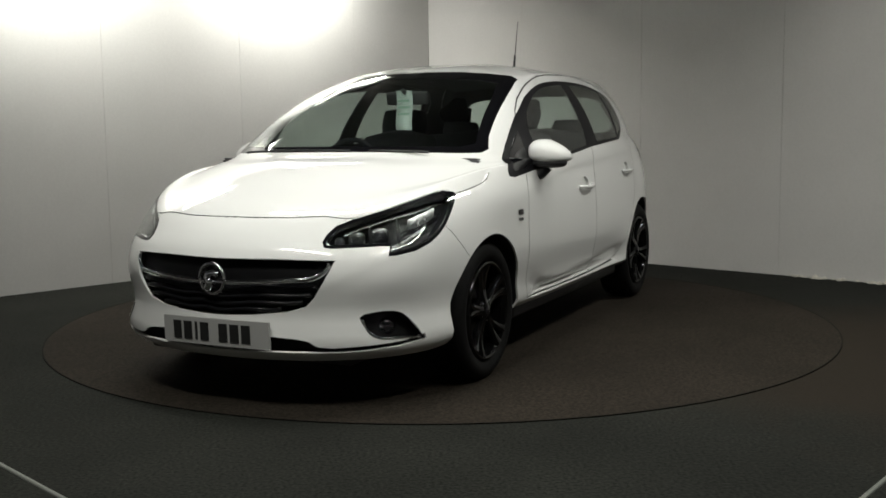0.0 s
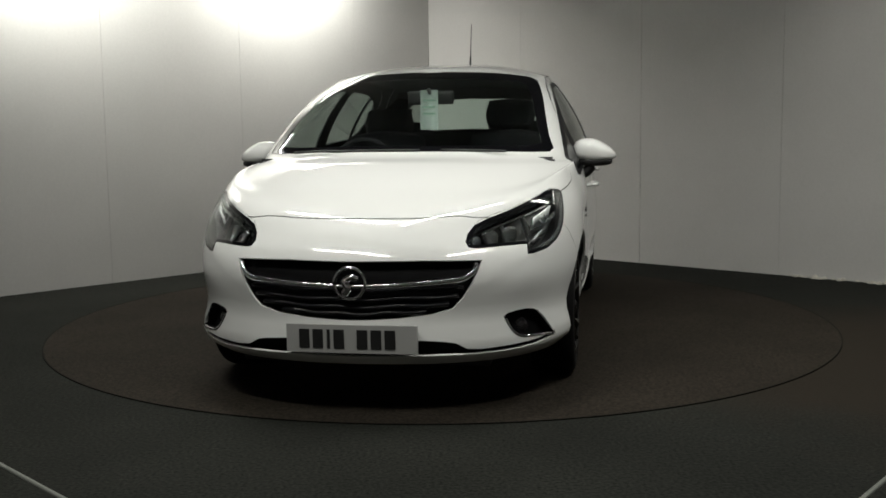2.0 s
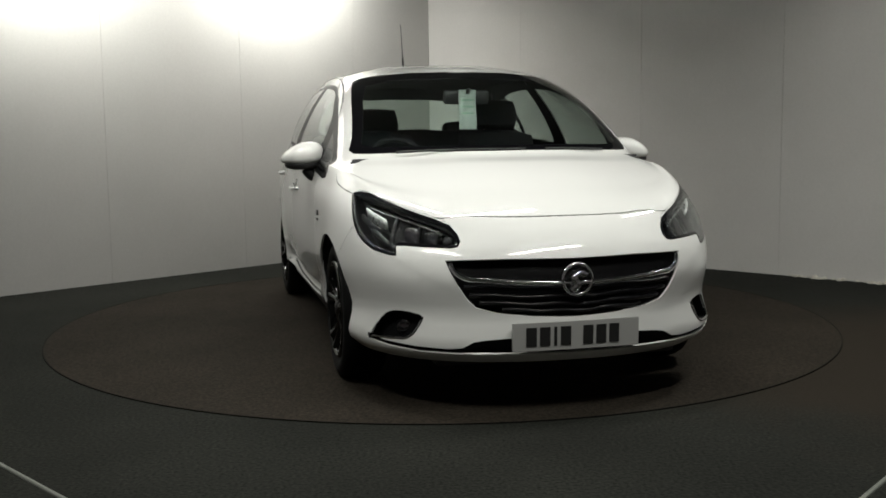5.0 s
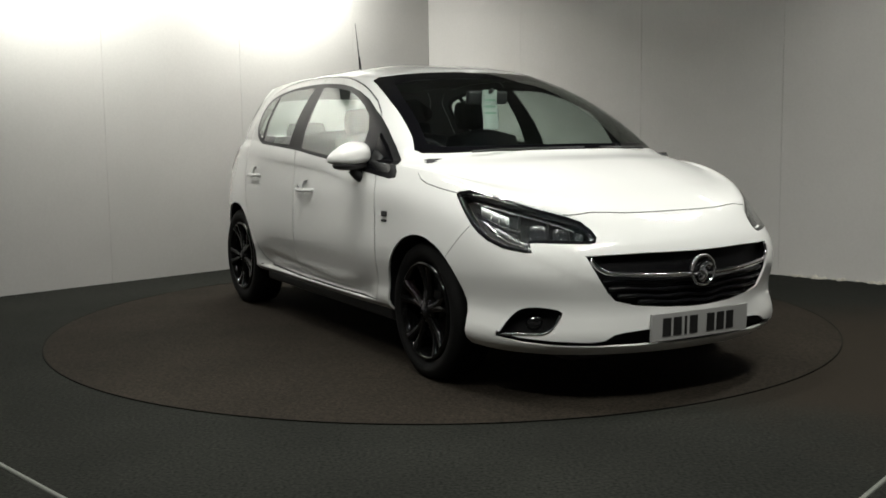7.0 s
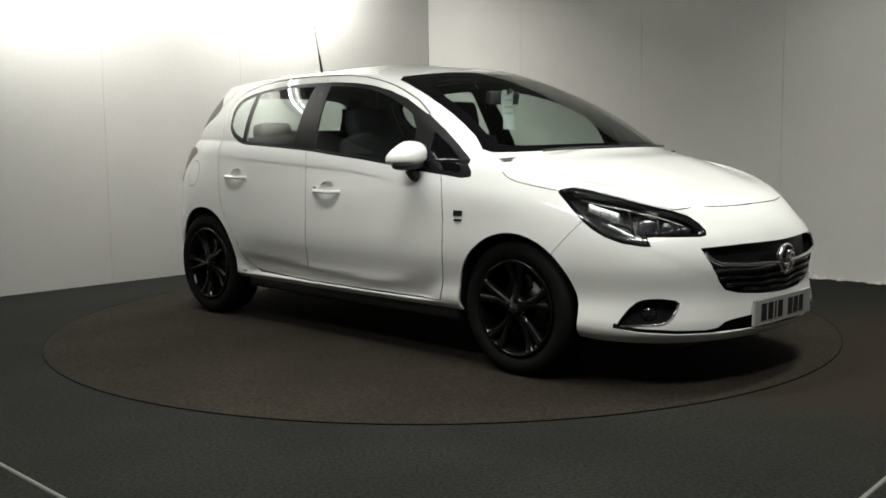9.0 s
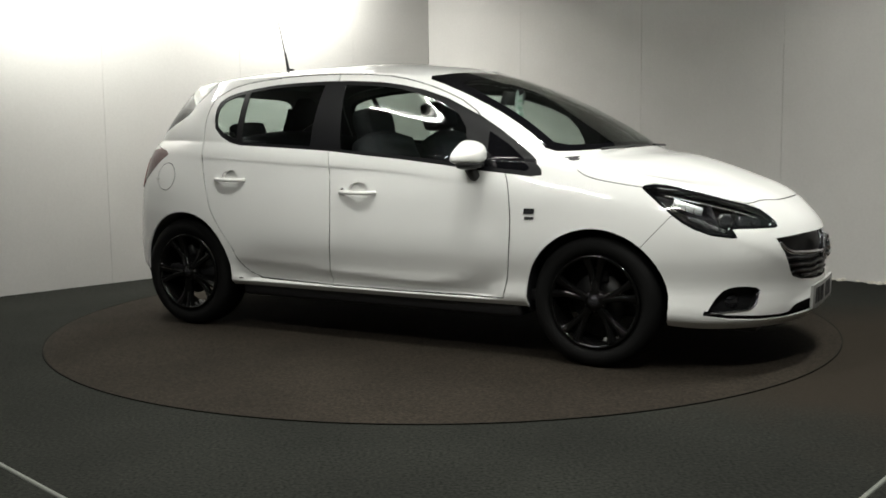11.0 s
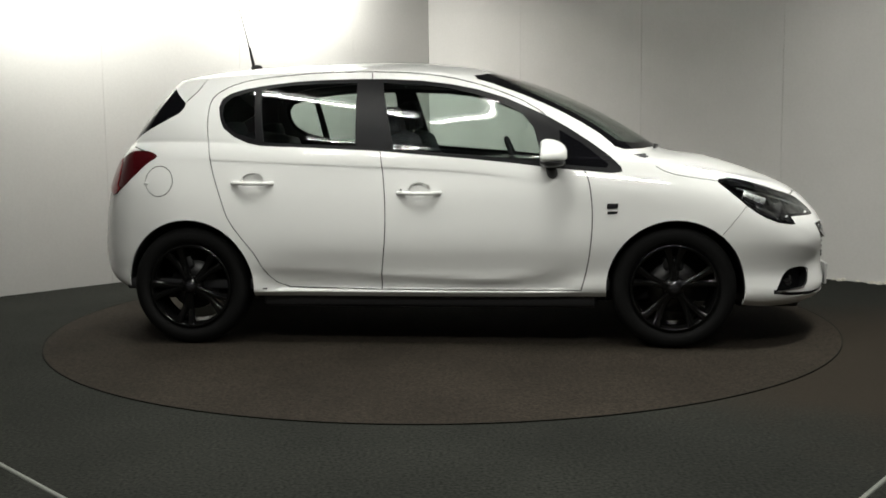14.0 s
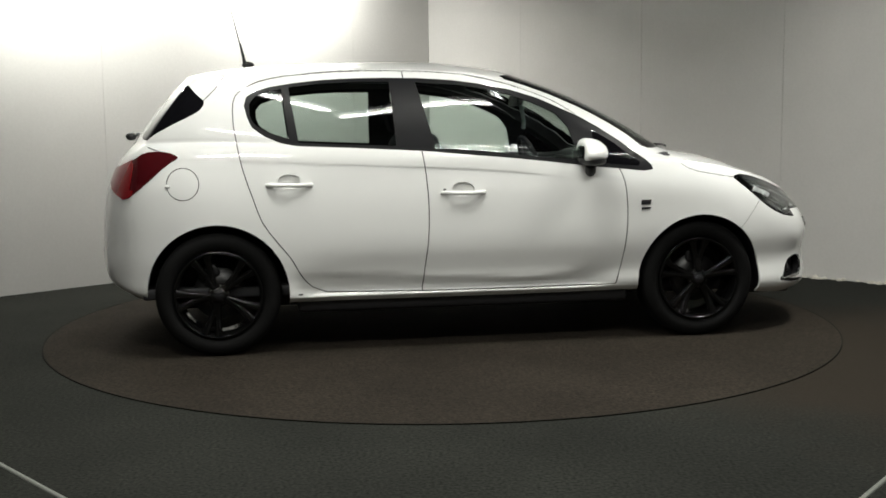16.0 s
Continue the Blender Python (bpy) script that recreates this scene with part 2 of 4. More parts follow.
def between(a, b, k, out=0.0, up=0.0, ahead=0.0):
    rows = []
    for i, (p, q) in enumerate(zip(a, b)):
        m = Vector(p).lerp(Vector(q), k)
        d = (0.95, 0.9, 0.65, 0.28, 0.0, -0.1)[i] if i < 6 else 0.0
        d *= min(1.0, (Vector(p) - Vector(q)).length / 0.4)
        side = 1.0 if abs(m.y) > 0.05 else 0.0
        rows.append((m.x + ahead * d, m.y + out * d * side, m.z + up * d))
    return rows


def pane_bow(a, b, k):
    """Half way up the windows: bowed outwards, at the nose and tail forwards and up."""
    rows = []
    for i, (p, q) in enumerate(zip(a, b)):
        m = Vector(p).lerp(Vector(q), k)
        f = max(0.0, 1 - i / 5.0)
        r = max(0.0, (i - 11) / 4.0)
        s = 1 - max(f, r)
        b_ = 4 * k * (1 - k)
        a_ = (0, 0, 0.5, 1.0, 1.0, 0.6)[i] if i < 6 else 0.0
        rows.append((m.x + (0.02 * f - 0.015 * r) * b_, m.y + (0.030 * s + 0.010 * a_) * b_, m.z + (0.043 * f + 0.010 * r + 0.004 * s + 0.018 * a_) * b_))
    return rows


def spine():
    rows = []
    for i, (x, y, z) in enumerate(EAVE):
        k = i / 15.0
        sx = 0.315 - 1.723 * k
        rows.append((sx, 0.0, 1.425 + 0.272 * k * (1 - k) - 0.021 * k + 0.03 * (k * (1 - k) * 4) ** 3 * (0.5 - k)))
    return rows


EAVE = [(x, y - (0.010 if i in (4, 5) else 0.020 if 6 <= i <= 11 else 0.0), z + (0.023 if i in (2, 3) else 0.018 if i == 4 else 0.014)) for i, (x, y, z) in enumerate(EAVE)]
SPINE = [(x, y, z + 0.020) for x, y, z in spine()]


def crown(k):
    rows = []
    for p, q in zip(EAVE, SPINE):
        m = Vector(p).lerp(Vector(q), k)
        lift = (1 - (1 - k) ** 2.2) - k
        rows.append((m.x, m.y, p[2] + (q[2] - p[2]) * (k + lift)))
    return rows


GUIDES = [
    guide((0.203, 0.262, 0.335), -0.046, -0.030, -0.055, -0.045, 0.050),
    guide((0.236, 0.290, 0.362), -0.008, 0.002, -0.030, -0.012, 0.020),
    guide((0.400, 0.385, 0.450), -0.012, -0.012, -0.026, -0.004, -0.004),
    guide((0.540, 0.520, 0.580), 0.000, 0.006, 0.000, 0.000, 0.000),
    guide((0.640, 0.690, 0.720), -0.040, 0.000, 0.002, -0.004, 0.012),
    guide((0.705, 0.830, 0.870), -0.092, -0.022, -0.008, -0.022, 0.045),
    CREST,
    between(CREST, COWL, 0.33, up=0.038),
    between(CREST, COWL, 0.66, up=0.034),
    COWL,
    pane_bow(COWL, EAVE, 0.07),
    pane_bow(COWL, EAVE, 0.5),
    pane_bow(COWL, EAVE, 0.93),
    EAVE,
    crown(0.05), crown(0.14), crown(0.35), crown(0.65),
    SPINE,
]


def hermite(p0, p1, p2, p3, f):
    """From p1 to p2, with spacing by chord length."""
    d0, d1, d2 = (max((b - a).length, 1e-5) for a, b in ((p0, p1), (p1, p2), (p2, p3)))
    m1 = ((p1 - p0) / d0 * d1 + (p2 - p1) / d1 * d0) / (d0 + d1) * d1
    m2 = ((p2 - p1) / d1 * d2 + (p3 - p2) / d2 * d1) / (d1 + d2) * d1
    f2, f3 = f * f, f * f * f
    return p1 * (2 * f3 - 3 * f2 + 1) + m1 * (f3 - 2 * f2 + f) + p2 * (3 * f2 - 2 * f3) + m2 * (f3 - f2)


def smooth_line(pts, step, mirror):
    pts = [Vector(p) for p in pts]
    if mirror:
        flip = lambda p: Vector((p.x, -p.y, p.z))
        ext = [flip(pts[1])] + pts + [flip(pts[-2])]
    else:
        ext = [pts[0] * 2 - pts[1]] + pts + [pts[-1] * 2 - pts[-2]]
    out = []
    for i in range(len(pts) - 1):
        for k in range(step):
            out.append(hermite(ext[i], ext[i + 1], ext[i + 2], ext[i + 3], k / step))
    out.append(pts[-1].copy())
    return out


def skin(along=6, around=4):
    """The whole outer skin as one sheet, both halves."""
    lines = [smooth_line(g, along, True) for g in GUIDES]
    for p in lines[-1]:
        p.y = 0.0
    cols = [smooth_line([ln[i] for ln in lines], around, False) for i in range(len(lines[0]))]
    bm = bmesh.new()
    grids = []
    for sign in (1, -1):
        grids.append([[bm.verts.new((p.x, sign * p.y, p.z)) for p in col] for col in cols])
    for g, sign in zip(grids, (1, -1)):
        for a, b in zip(g, g[1:]):
            for j in range(len(a) - 1):
                q = (a[j], b[j], b[j + 1], a[j + 1])
                bm.faces.new(q if sign > 0 else q[::-1])
    bmesh.ops.remove_doubles(bm, verts=bm.verts, dist=0.0004)
    bmesh.ops.dissolve_degenerate(bm, edges=bm.edges, dist=0.0002)
    bmesh.ops.recalc_face_normals(bm, faces=bm.faces)
    return bm


YO = 0.0185
car = tagged(new("car"), "glossy white five-door hatchback car with black wheels", "car")


# ------------------------------------------------------------ cutting the skin into panels
PAINTED, TRIM, SIDE_GLASS, FRIT, SCREEN, REAR_GLASS, LAMP, GRILLE, FOG, INTAKE, TAIL, GAP, QUARTER, CUP, HOLE, FLAP, SAIL, LAMPRIM = range(18)
X, Y, Z = Vector((1, 0, 0)), Vector((0, 1, 0)), Vector((0, 0, 1))


def inside(poly, a, b):
    hit = False
    for (x0, y0), (x1, y1) in zip(poly, poly[1:] + poly[:1]):
        if (y0 > b) != (y1 > b) and a < (x1 - x0) * (b - y0) / (y1 - y0) + x0:
            hit = not hit
    return hit


def rounded(poly, times=1):
    for _ in range(times):
        out = []
        for (x0, y0), (x1, y1) in zip(poly, poly[1:] + poly[:1]):
            out += [(x0 * 0.75 + x1 * 0.25, y0 * 0.75 + y1 * 0.25), (x0 * 0.25 + x1 * 0.75, y0 * 0.25 + y1 * 0.75)]
        poly = out
    return poly


def inset(poly, by):
    """The outline drawn in by a small distance; works for either winding."""
    area = sum(x0 * y1 - x1 * y0 for (x0, y0), (x1, y1) in zip(poly, poly[1:] + poly[:1]))
    sign = 1 if area > 0 else -1
    out = []
    for i, (x, y) in enumerate(poly):
        (xa, ya), (xb, yb) = poly[i - 1], poly[(i + 1) % len(poly)]
        d = Vector((xb - xa, yb - ya)).normalized()
        out.append((x - d.y * sign * by, y + d.x * sign * by))
    return out


def tight(poly, reach=0.018):
    """Adds points close to the corners, so that rounding keeps them small."""
    out = []
    for (x0, y0), (x1, y1) in zip(poly, poly[1:] + poly[:1]):
        out.append((x0, y0))
        d = math.hypot(x1 - x0, y1 - y0)
        if d > 3 * reach:
            k = reach / d
            out += [(x0 + (x1 - x0) * k, y0 + (y1 - y0) * k), (x1 + (x0 - x1) * k, y1 + (y0 - y1) * k)]
    return out


def strip(line, width, steps=2):
    """A thin closed outline round an open line, softened."""
    pts = [Vector((a, b, 0)) for a, b in line]
    if steps > 1:
        pts = smooth_line(pts, steps, False)
    left, right = [], []
    for i, p in enumerate(pts):
        d = (pts[min(i + 1, len(pts) - 1)] - pts[max(i - 1, 0)]).normalized()
        n = Vector((-d.y, d.x, 0)) * width / 2
        left.append((p.x + n.x, p.y + n.y))
        right.append((p.x - n.x, p.y - n.y))
    return left + right[::-1]


def cut(bm, poly, u, v, keep, region, over=None):
    """Cuts the outline (in the axes u, v) through the faces that keep() allows, and gives those within it the region."""
    a0, a1 = min(p[0] for p in poly) - 0.003, max(p[0] for p in poly) + 0.003
    b0, b1 = min(p[1] for p in poly) - 0.003, max(p[1] for p in poly) + 0.003

    def span(f):
        s = [v_.co.dot(u) for v_ in f.verts]
        t = [v_.co.dot(v) for v_ in f.verts]
        return min(s), max(s), min(t), max(t)

    faces = {}
    for f in bm.faces:
        if keep(f.calc_center_median()):
            s = span(f)
            if s[0] < a1 and s[1] > a0 and s[2] < b1 and s[3] > b0:
                faces[f] = s
    for p, q in zip(poly, poly[1:] + poly[:1]):
        d = (q[0] - p[0], q[1] - p[1])
        if abs(d[0]) + abs(d[1]) < 1e-6:
            continue
        lo0, hi0 = min(p[0], q[0]) - 1e-4, max(p[0], q[0]) + 1e-4
        lo1, hi1 = min(p[1], q[1]) - 1e-4, max(p[1], q[1]) + 1e-4
        near = [f for f, s in faces.items() if s[0] <= hi0 and s[1] >= lo0 and s[2] <= hi1 and s[3] >= lo1]
        if not near:
            continue
        geom = set(near)
        for f in near:
            geom.update(f.edges)
            geom.update(f.verts)
        r = bmesh.ops.bisect_plane(bm, geom=list(geom), dist=1e-5, plane_co=u * p[0] + v * p[1], plane_no=(u * -d[1] + v * d[0]).normalized())
        faces = {f: s for f, s in faces.items() if f.is_valid and f not in geom}
        for g in list(r["geom"]) + near:
            if isinstance(g, bmesh.types.BMFace) and g.is_valid:
                faces[g] = span(g)
    for f in faces:
        if f.is_valid and (over is None or f.material_index in over):
            c = f.calc_center_median()
            if inside(poly, c.dot(u), c.dot(v)):
                f.material_index = region


DLO = [(1.003, 0.897), (0.997, 0.922), (0.944, 0.974), (0.855, 1.041), (0.741, 1.116), (0.639, 1.175), (0.537, 1.222), (0.419, 1.276), (0.271, 1.322),
       (0.125, 1.352), (-0.022, 1.372), (-0.199, 1.383), (-0.377, 1.386), (-0.555, 1.383), (-0.703, 1.376), (-0.851, 1.360), (-0.970, 1.341),
       (-1.044, 1.319), (-1.087, 1.290), (-1.098, 1.245), (-1.084, 1.187), (-1.061, 1.137), (-0.998, 1.090), (-0.920, 1.057), (-0.845, 1.042),
       (-0.595, 1.031), (-0.334, 1.017), (-0.190, 1.008), (-0.017, 0.991), (0.240, 0.968), (0.468, 0.943), (0.666, 0.918), (0.837, 0.902), (0.95, 0.890)]
FRONT_PANE = [(-0.226, 1.362), (-0.021, 1.350), (0.125, 1.330), (0.270, 1.294), (0.401, 1.246), (0.502, 1.196), (0.562, 1.123), (0.610, 0.950),
              (0.468, 0.965), (0.240, 0.988), (-0.018, 1.008), (-0.146, 1.020)]
SAIL_PANE = [(0.690, 1.108), (0.804, 1.040), (0.935, 0.935), (0.925, 0.916), (0.780, 0.928), (0.705, 0.938)]
REAR_PANE = [(-0.875, 1.338), (-0.731, 1.356), (-0.553, 1.364), (-0.362, 1.364), (-0.346, 1.038), (-0.596, 1.048), (-0.832, 1.060)]
QUARTER_PANE = [(-1.072, 1.258), (-1.040, 1.296), (-0.968, 1.320), (-0.910, 1.332), (-0.878, 1.076), (-0.984, 1.110), (-1.050, 1.153), (-1.072, 1.201)]

u45 = {s: Vector((1, s, 0)).normalized() for s in (1, -1)}


# seen along the corner: (x - |y|) runs from the flank to the nose
HEAD_OUT = [(1.477, 0.775, 0.839), (1.483, 0.765, 0.853), (1.529, 0.741, 0.859), (1.591, 0.716, 0.850), (1.701, 0.657, 0.820), (1.795, 0.586, 0.789),
            (1.878, 0.505, 0.761), (1.927, 0.456, 0.738), (1.966, 0.432, 0.706), (1.998, 0.430, 0.678), (2.008, 0.442, 0.658), (2.001, 0.469, 0.653),
            (1.937, 0.567, 0.655), (1.877, 0.636, 0.657), (1.857, 0.658, 0.655), (1.869, 0.660, 0.640), (1.882, 0.664, 0.619), (1.859, 0.683, 0.618),
            (1.781, 0.735, 0.632), (1.713, 0.766, 0.659), (1.661, 0.781, 0.689), (1.617, 0.788, 0.722), (1.564, 0.788, 0.767)]
FOG_OUT = [(1.772, 0.767, 0.272), (1.799, 0.751, 0.324), (1.838, 0.719, 0.379), (1.871, 0.694, 0.397), (1.923, 0.649, 0.401), (1.981, 0.584, 0.388),
           (1.978, 0.597, 0.353), (1.965, 0.627, 0.308), (1.944, 0.653, 0.290), (1.883, 0.705, 0.287), (1.801, 0.753, 0.280)]
GRILLE_OUT = [(0.0, 0.612), (0.265, 0.615), (0.40, 0.612), (0.497, 0.609), (0.483, 0.565), (0.461, 0.517), (0.427, 0.462), (0.390, 0.424), (0.313, 0.404),
              (0.182, 0.391), (0.051, 0.384), (0.0, 0.383)]
INTAKE_OUT = [(0.0, 0.309), (0.27, 0.306), (0.358, 0.299), (0.403, 0.291), (0.443, 0.268), (0.494, 0.262), (0.611, 0.268), (0.713, 0.277), (0.762, 0.296),
              (0.767, 0.275), (0.701, 0.256), (0.588, 0.246), (0.449, 0.243), (0.271, 0.243), (0.0, 0.241)]
SCREEN_OUT = [(0.0, 1.428), (0.27, 1.423), (0.42, 1.412), (0.53, 1.398), (0.572, 1.378), (0.602, 1.325), (0.628, 1.262), (0.653, 1.175), (0.680, 1.080), (0.706, 1.022), (0.690, 1.006),
              (0.62, 1.006), (0.44, 1.012), (0.24, 1.014), (0.0, 1.015)]
SCREEN_IN = [(0.0, 1.388), (0.27, 1.384), (0.42, 1.374), (0.525, 1.352), (0.572, 1.275), (0.612, 1.155), (0.648, 1.050), (0.60, 1.036), (0.44, 1.038),
             (0.24, 1.040), (0.0, 1.041)]
REAR_OUT = [(0.0, 1.345), (0.30, 1.338), (0.46, 1.320), (0.52, 1.27), (0.545, 1.17), (0.530, 1.105), (0.46, 1.088), (0.25, 1.084), (0.0, 1.083)]
TAIL_OUT = [(1.42, 0.990), (1.433, 1.003), (1.465, 1.017), (1.522, 1.024), (1.593, 1.018), (1.639, 0.988), (1.700, 0.960), (1.790, 0.930), (1.790, 0.840),
            (1.735, 0.805), (1.693, 0.781), (1.621, 0.833), (1.549, 0.894), (1.479, 0.957)]
QUARTER_OUT = [(-1.375, 1.355), (-1.340, 1.313), (-1.294, 1.270), (-1.301, 1.243), (-1.325, 1.219), (-1.382, 1.189), (-1.467, 1.148), (-1.541, 1.109),
               (-1.585, 1.076), (-1.62, 1.09), (-1.56, 1.18), (-1.50, 1.27), (-1.43, 1.345)]


def mirrored(half):
    return half + [(-a, b) for a, b in half[::-1] if a > 0]


def circle(cx, cz, r, n=30):
    return [(cx + r * math.cos(2 * math.pi * k / n), cz + r * math.sin(2 * math.pi * k / n)) for k in range(n)]


SWAGE = [(-0.90, 0.420), (-0.782, 0.411), (-0.608, 0.400), (-0.199, 0.375), (0.264, 0.352), (0.466, 0.356), (0.610, 0.381), (0.695, 0.422), (0.76, 0.48)]
SHOULDER = [(-1.50, 0.985), (-1.434, 0.981), (-1.065, 0.972), (-0.477, 0.942), (0.097, 0.914), (0.382, 0.885), (0.665, 0.830), (0.80, 0.79)]


def height_on(line, x):
    for (x0, z0), (x1, z1) in zip(line, line[1:]):
        if x0 <= x <= x1:
            return z0 + (z1 - z0) * (x - x0) / (x1 - x0)
    return None


RIDGE = [(0.44, 0.478), (0.50, 0.508), (0.57, 0.545), (0.66, 0.600), (0.74, 0.645)]


def creases(bm):
    """The two pressed lines along the flank: a tuck above the sill, and a soft shoulder."""
    for v in bm.verts:
        x, y, z = v.co
        zr = height_on(RIDGE, abs(y)) if x > 1.6 else None
        if zr is not None and z < zr + 0.001:
            fade = min(1, (abs(y) - 0.44) / 0.06) * min(1, (0.74 - abs(y)) / 0.05)
            v.co.x -= 0.005 * fade * math.exp(-((zr - z) / 0.075)) * min(1, (zr + 0.001 - z) / 0.012)
        if abs(y) < 0.6 or z > 1.03:
            continue
        s = 1 if y > 0 else -1
        zs = height_on(SWAGE, x)
        if zs is not None and z < zs:
            fade = min(1, (x + 0.90) / 0.12) * min(1, max(0, 0.76 - x) / 0.10)
            depth = min(1, (zs - z) / max(0.02, min(0.095, zs - 0.304)))
            low = min(1, max(0, (z - 0.290) / 0.014))
            v.co.y -= s * 0.052 * fade * depth * low
        zs = height_on(SHOULDER, x)
        if zs is not None and z < zs + 0.001:
            fade = min(1, (x + 1.5) / 0.2) * min(1, max(0, 0.80 - x) / 0.5)
            v.co.y -= s * 0.0045 * fade * math.exp(-((zs - z) / 0.09))


def cut_skin():
    bm = skin()
    for s in (1, -1):
        flank = lambda c, s=s: c.y * s > 0.45
        for line in (SWAGE, SHOULDER):
            cut(bm, strip(line, 0.003, 2), X, Z, flank, PAINTED)
    for s in (1, -1):
        cut(bm, strip([(s * a, b) for a, b in RIDGE], 0.003, 2), Y, Z, lambda c: c.x > 1.6 and c.z < 0.75, PAINTED)
    creases(bm)
    bm.normal_update()
    for s in (1, -1):
        flank = lambda c, s=s: c.y * s > 0.50
        low = lambda c, s=s: c.y * s > 0.60 and c.z < 1.05
        # wheel openings
        cut(bm, circle(1.270, 0.310, 0.346, 44), X, Z, low, HOLE)
        cut(bm, circle(-1.247, 0.310, 0.352, 44), X, Z, low, HOLE)
        # side windows
        cut(bm, DLO, X, Z, flank, TRIM)
        for pane in (FRONT_PANE, REAR_PANE, QUARTER_PANE):
            cut(bm, rounded(tight(pane)), X, Z, flank, SIDE_GLASS)
        cut(bm, rounded(tight(SAIL_PANE)), X, Z, flank, SAIL)
        cut(bm, rounded(tight(QUARTER_OUT)), X, Z, flank, QUARTER)
        # lamps
        way = u45[-s]
        nose = lambda c, s=s: c.y * s > 0.3 and c.x > 1.2 and 0.5 < c.z < 0.95
        lamp_line = [((x - y) * math.sqrt(0.5), z) for x, y, z in HEAD_OUT]
        cut(bm, lamp_line, way, Z, nose, LAMPRIM)
        cut(bm, inset(lamp_line, 0.011), way, Z, nose, LAMP, (LAMPRIM,))
        jaw = lambda c, s=s: c.y * s > 0.3 and c.x > 1.4 and c.z < 0.5
        cut(bm, rounded([((x - y) * math.sqrt(0.5), z) for x, y, z in FOG_OUT]), way, Z, jaw, FOG)
        rump = lambda c, s=s: c.y * s > 0.45 and c.x < -1.2
        cut(bm, rounded([(-a, b) for a, b in TAIL_OUT]), X, Z, rump, TAIL)
    ahead = lambda c: c.x > 1.6 and c.z < 0.66
    cut(bm, mirrored(GRILLE_OUT), Y, Z, ahead, GRILLE)
    cut(bm, mirrored(INTAKE_OUT), Y, Z, ahead, INTAKE, (PAINTED,))
    glazed = lambda c: c.x > 0.1 and c.z > 0.99
    cut(bm, mirrored(SCREEN_OUT), Y, Z, glazed, FRIT, (PAINTED,))
    cut(bm, mirrored(SCREEN_IN), Y, Z, glazed, SCREEN, (FRIT,))
    hatch = lambda c: c.x < -1.25 and c.z > 1.05
    cut(bm, rounded(mirrored(REAR_OUT)), Y, Z, hatch, REAR_GLASS, (PAINTED,))
    # panel gaps
    gap = 0.0055
    for s in (1, -1):
        flank = lambda c, s=s: c.y * s > 0.40
        rear_edge = [(-0.89, 1.398), (-1.03, 1.368), (-1.10, 1.332), (-1.142, 1.296), (-1.155, 1.217), (-1.139, 1.071), (-1.109, 0.927), (-1.062, 0.783), (-1.022, 0.672),
                     (-0.948, 0.566), (-0.885, 0.487), (-0.840, 0.403), (-0.784, 0.335), (-0.713, 0.306)]
        top_edge = [(-0.89, 1.398), (-0.63, 1.420), (-0.391, 1.424), (-0.207, 1.420), (0.034, 1.402), (0.241, 1.358), (0.389, 1.309), (0.592, 1.208), (0.633, 1.170)]
        for line in (rear_edge, top_edge,
                     [(-0.218, 1.012), (-0.201, 0.890), (-0.191, 0.720), (-0.197, 0.547), (-0.216, 0.398), (-0.224, 0.296)],
                     [(0.815, 0.905), (0.830, 0.874), (0.846, 0.795), (0.854, 0.682), (0.847, 0.539), (0.825, 0.391), (0.80, 0.300)],
                     [(-0.72, 0.306), (-0.224, 0.298), (0.802, 0.298)],
                     [(-0.285, 1.384), (-0.29, 1.424)],
                     [(-1.44, 1.0), (-1.58, 1.045)], [(-1.30, 1.275), (-1.24, 1.335), (-1.20, 1.40)]):
            cut(bm, strip(line, gap), X, Z, flank, GAP, (PAINTED,))
        cut(bm, strip([(1.62, 0.724), (1.56, 0.655), (1.49, 0.575)], 0.0028), X, Z, flank, GAP, (PAINTED,))
        fender = lambda c, s=s: c.y * s > 0.5 and c.z > 0.7
        cut(bm, strip([(1.17, 0.922), (1.208, 0.898), (1.322, 0.870), (1.48, 0.845)], 0.0035), X, Z, fender, GAP, (PAINTED,))
        cut(bm, circle(-1.402, 0.863, 0.081), X, Z, flank, GAP, (PAINTED,))
        cut(bm, circle(-1.402, 0.863, 0.0765), X, Z, flank, FLAP, (GAP, PAINTED))
        for hx, hz in ((-0.885, 0.868), (-0.015, 0.815)):
            cut(bm, [(hx + 0.058 * math.cos(k * math.pi / 12), hz + 0.036 * math.sin(k * math.pi / 12)) for k in range(24)], X, Z, flank, CUP, (PAINTED,))
    hood = lambda c: c.x > 1.7 and c.z > 0.66
    cut(bm, strip([(-0.505, 0.764), (-0.47, 0.764), (-0.401, 0.772), (-0.264, 0.767), (0, 0.766), (0.264, 0.767), (0.401, 0.772), (0.47, 0.764), (0.505, 0.764)], 0.0038), Y, Z, hood, GAP, (PAINTED,))
    bmesh.ops.delete(bm, geom=[f for f in bm.faces if f.material_index == HOLE], context="FACES")
    bm.normal_update()
    return bm


SKIN = cut_skin()
# smooth normals come from a finer, uncut copy of the skin
FINE = skin(8, 9)
creases(FINE)
FINE.normal_update()
FINE.faces.ensure_lookup_table()
FINE_TREE = BVHTree.FromBMesh(FINE)


def smooth_normal(co):
    p, n, i, d = FINE_TREE.find_nearest(co)
    vs = FINE.faces[i].verts
    k = poly_3d_calc([v.co for v in vs], p)
    out = Vector()
    for v, w in zip(vs, k):
        out += v.normal * w
    return out.normalized()


NORMAL = {v: smooth_normal(v.co) for v in SKIN.verts}
TREE = BVHTree.FromBMesh(SKIN)


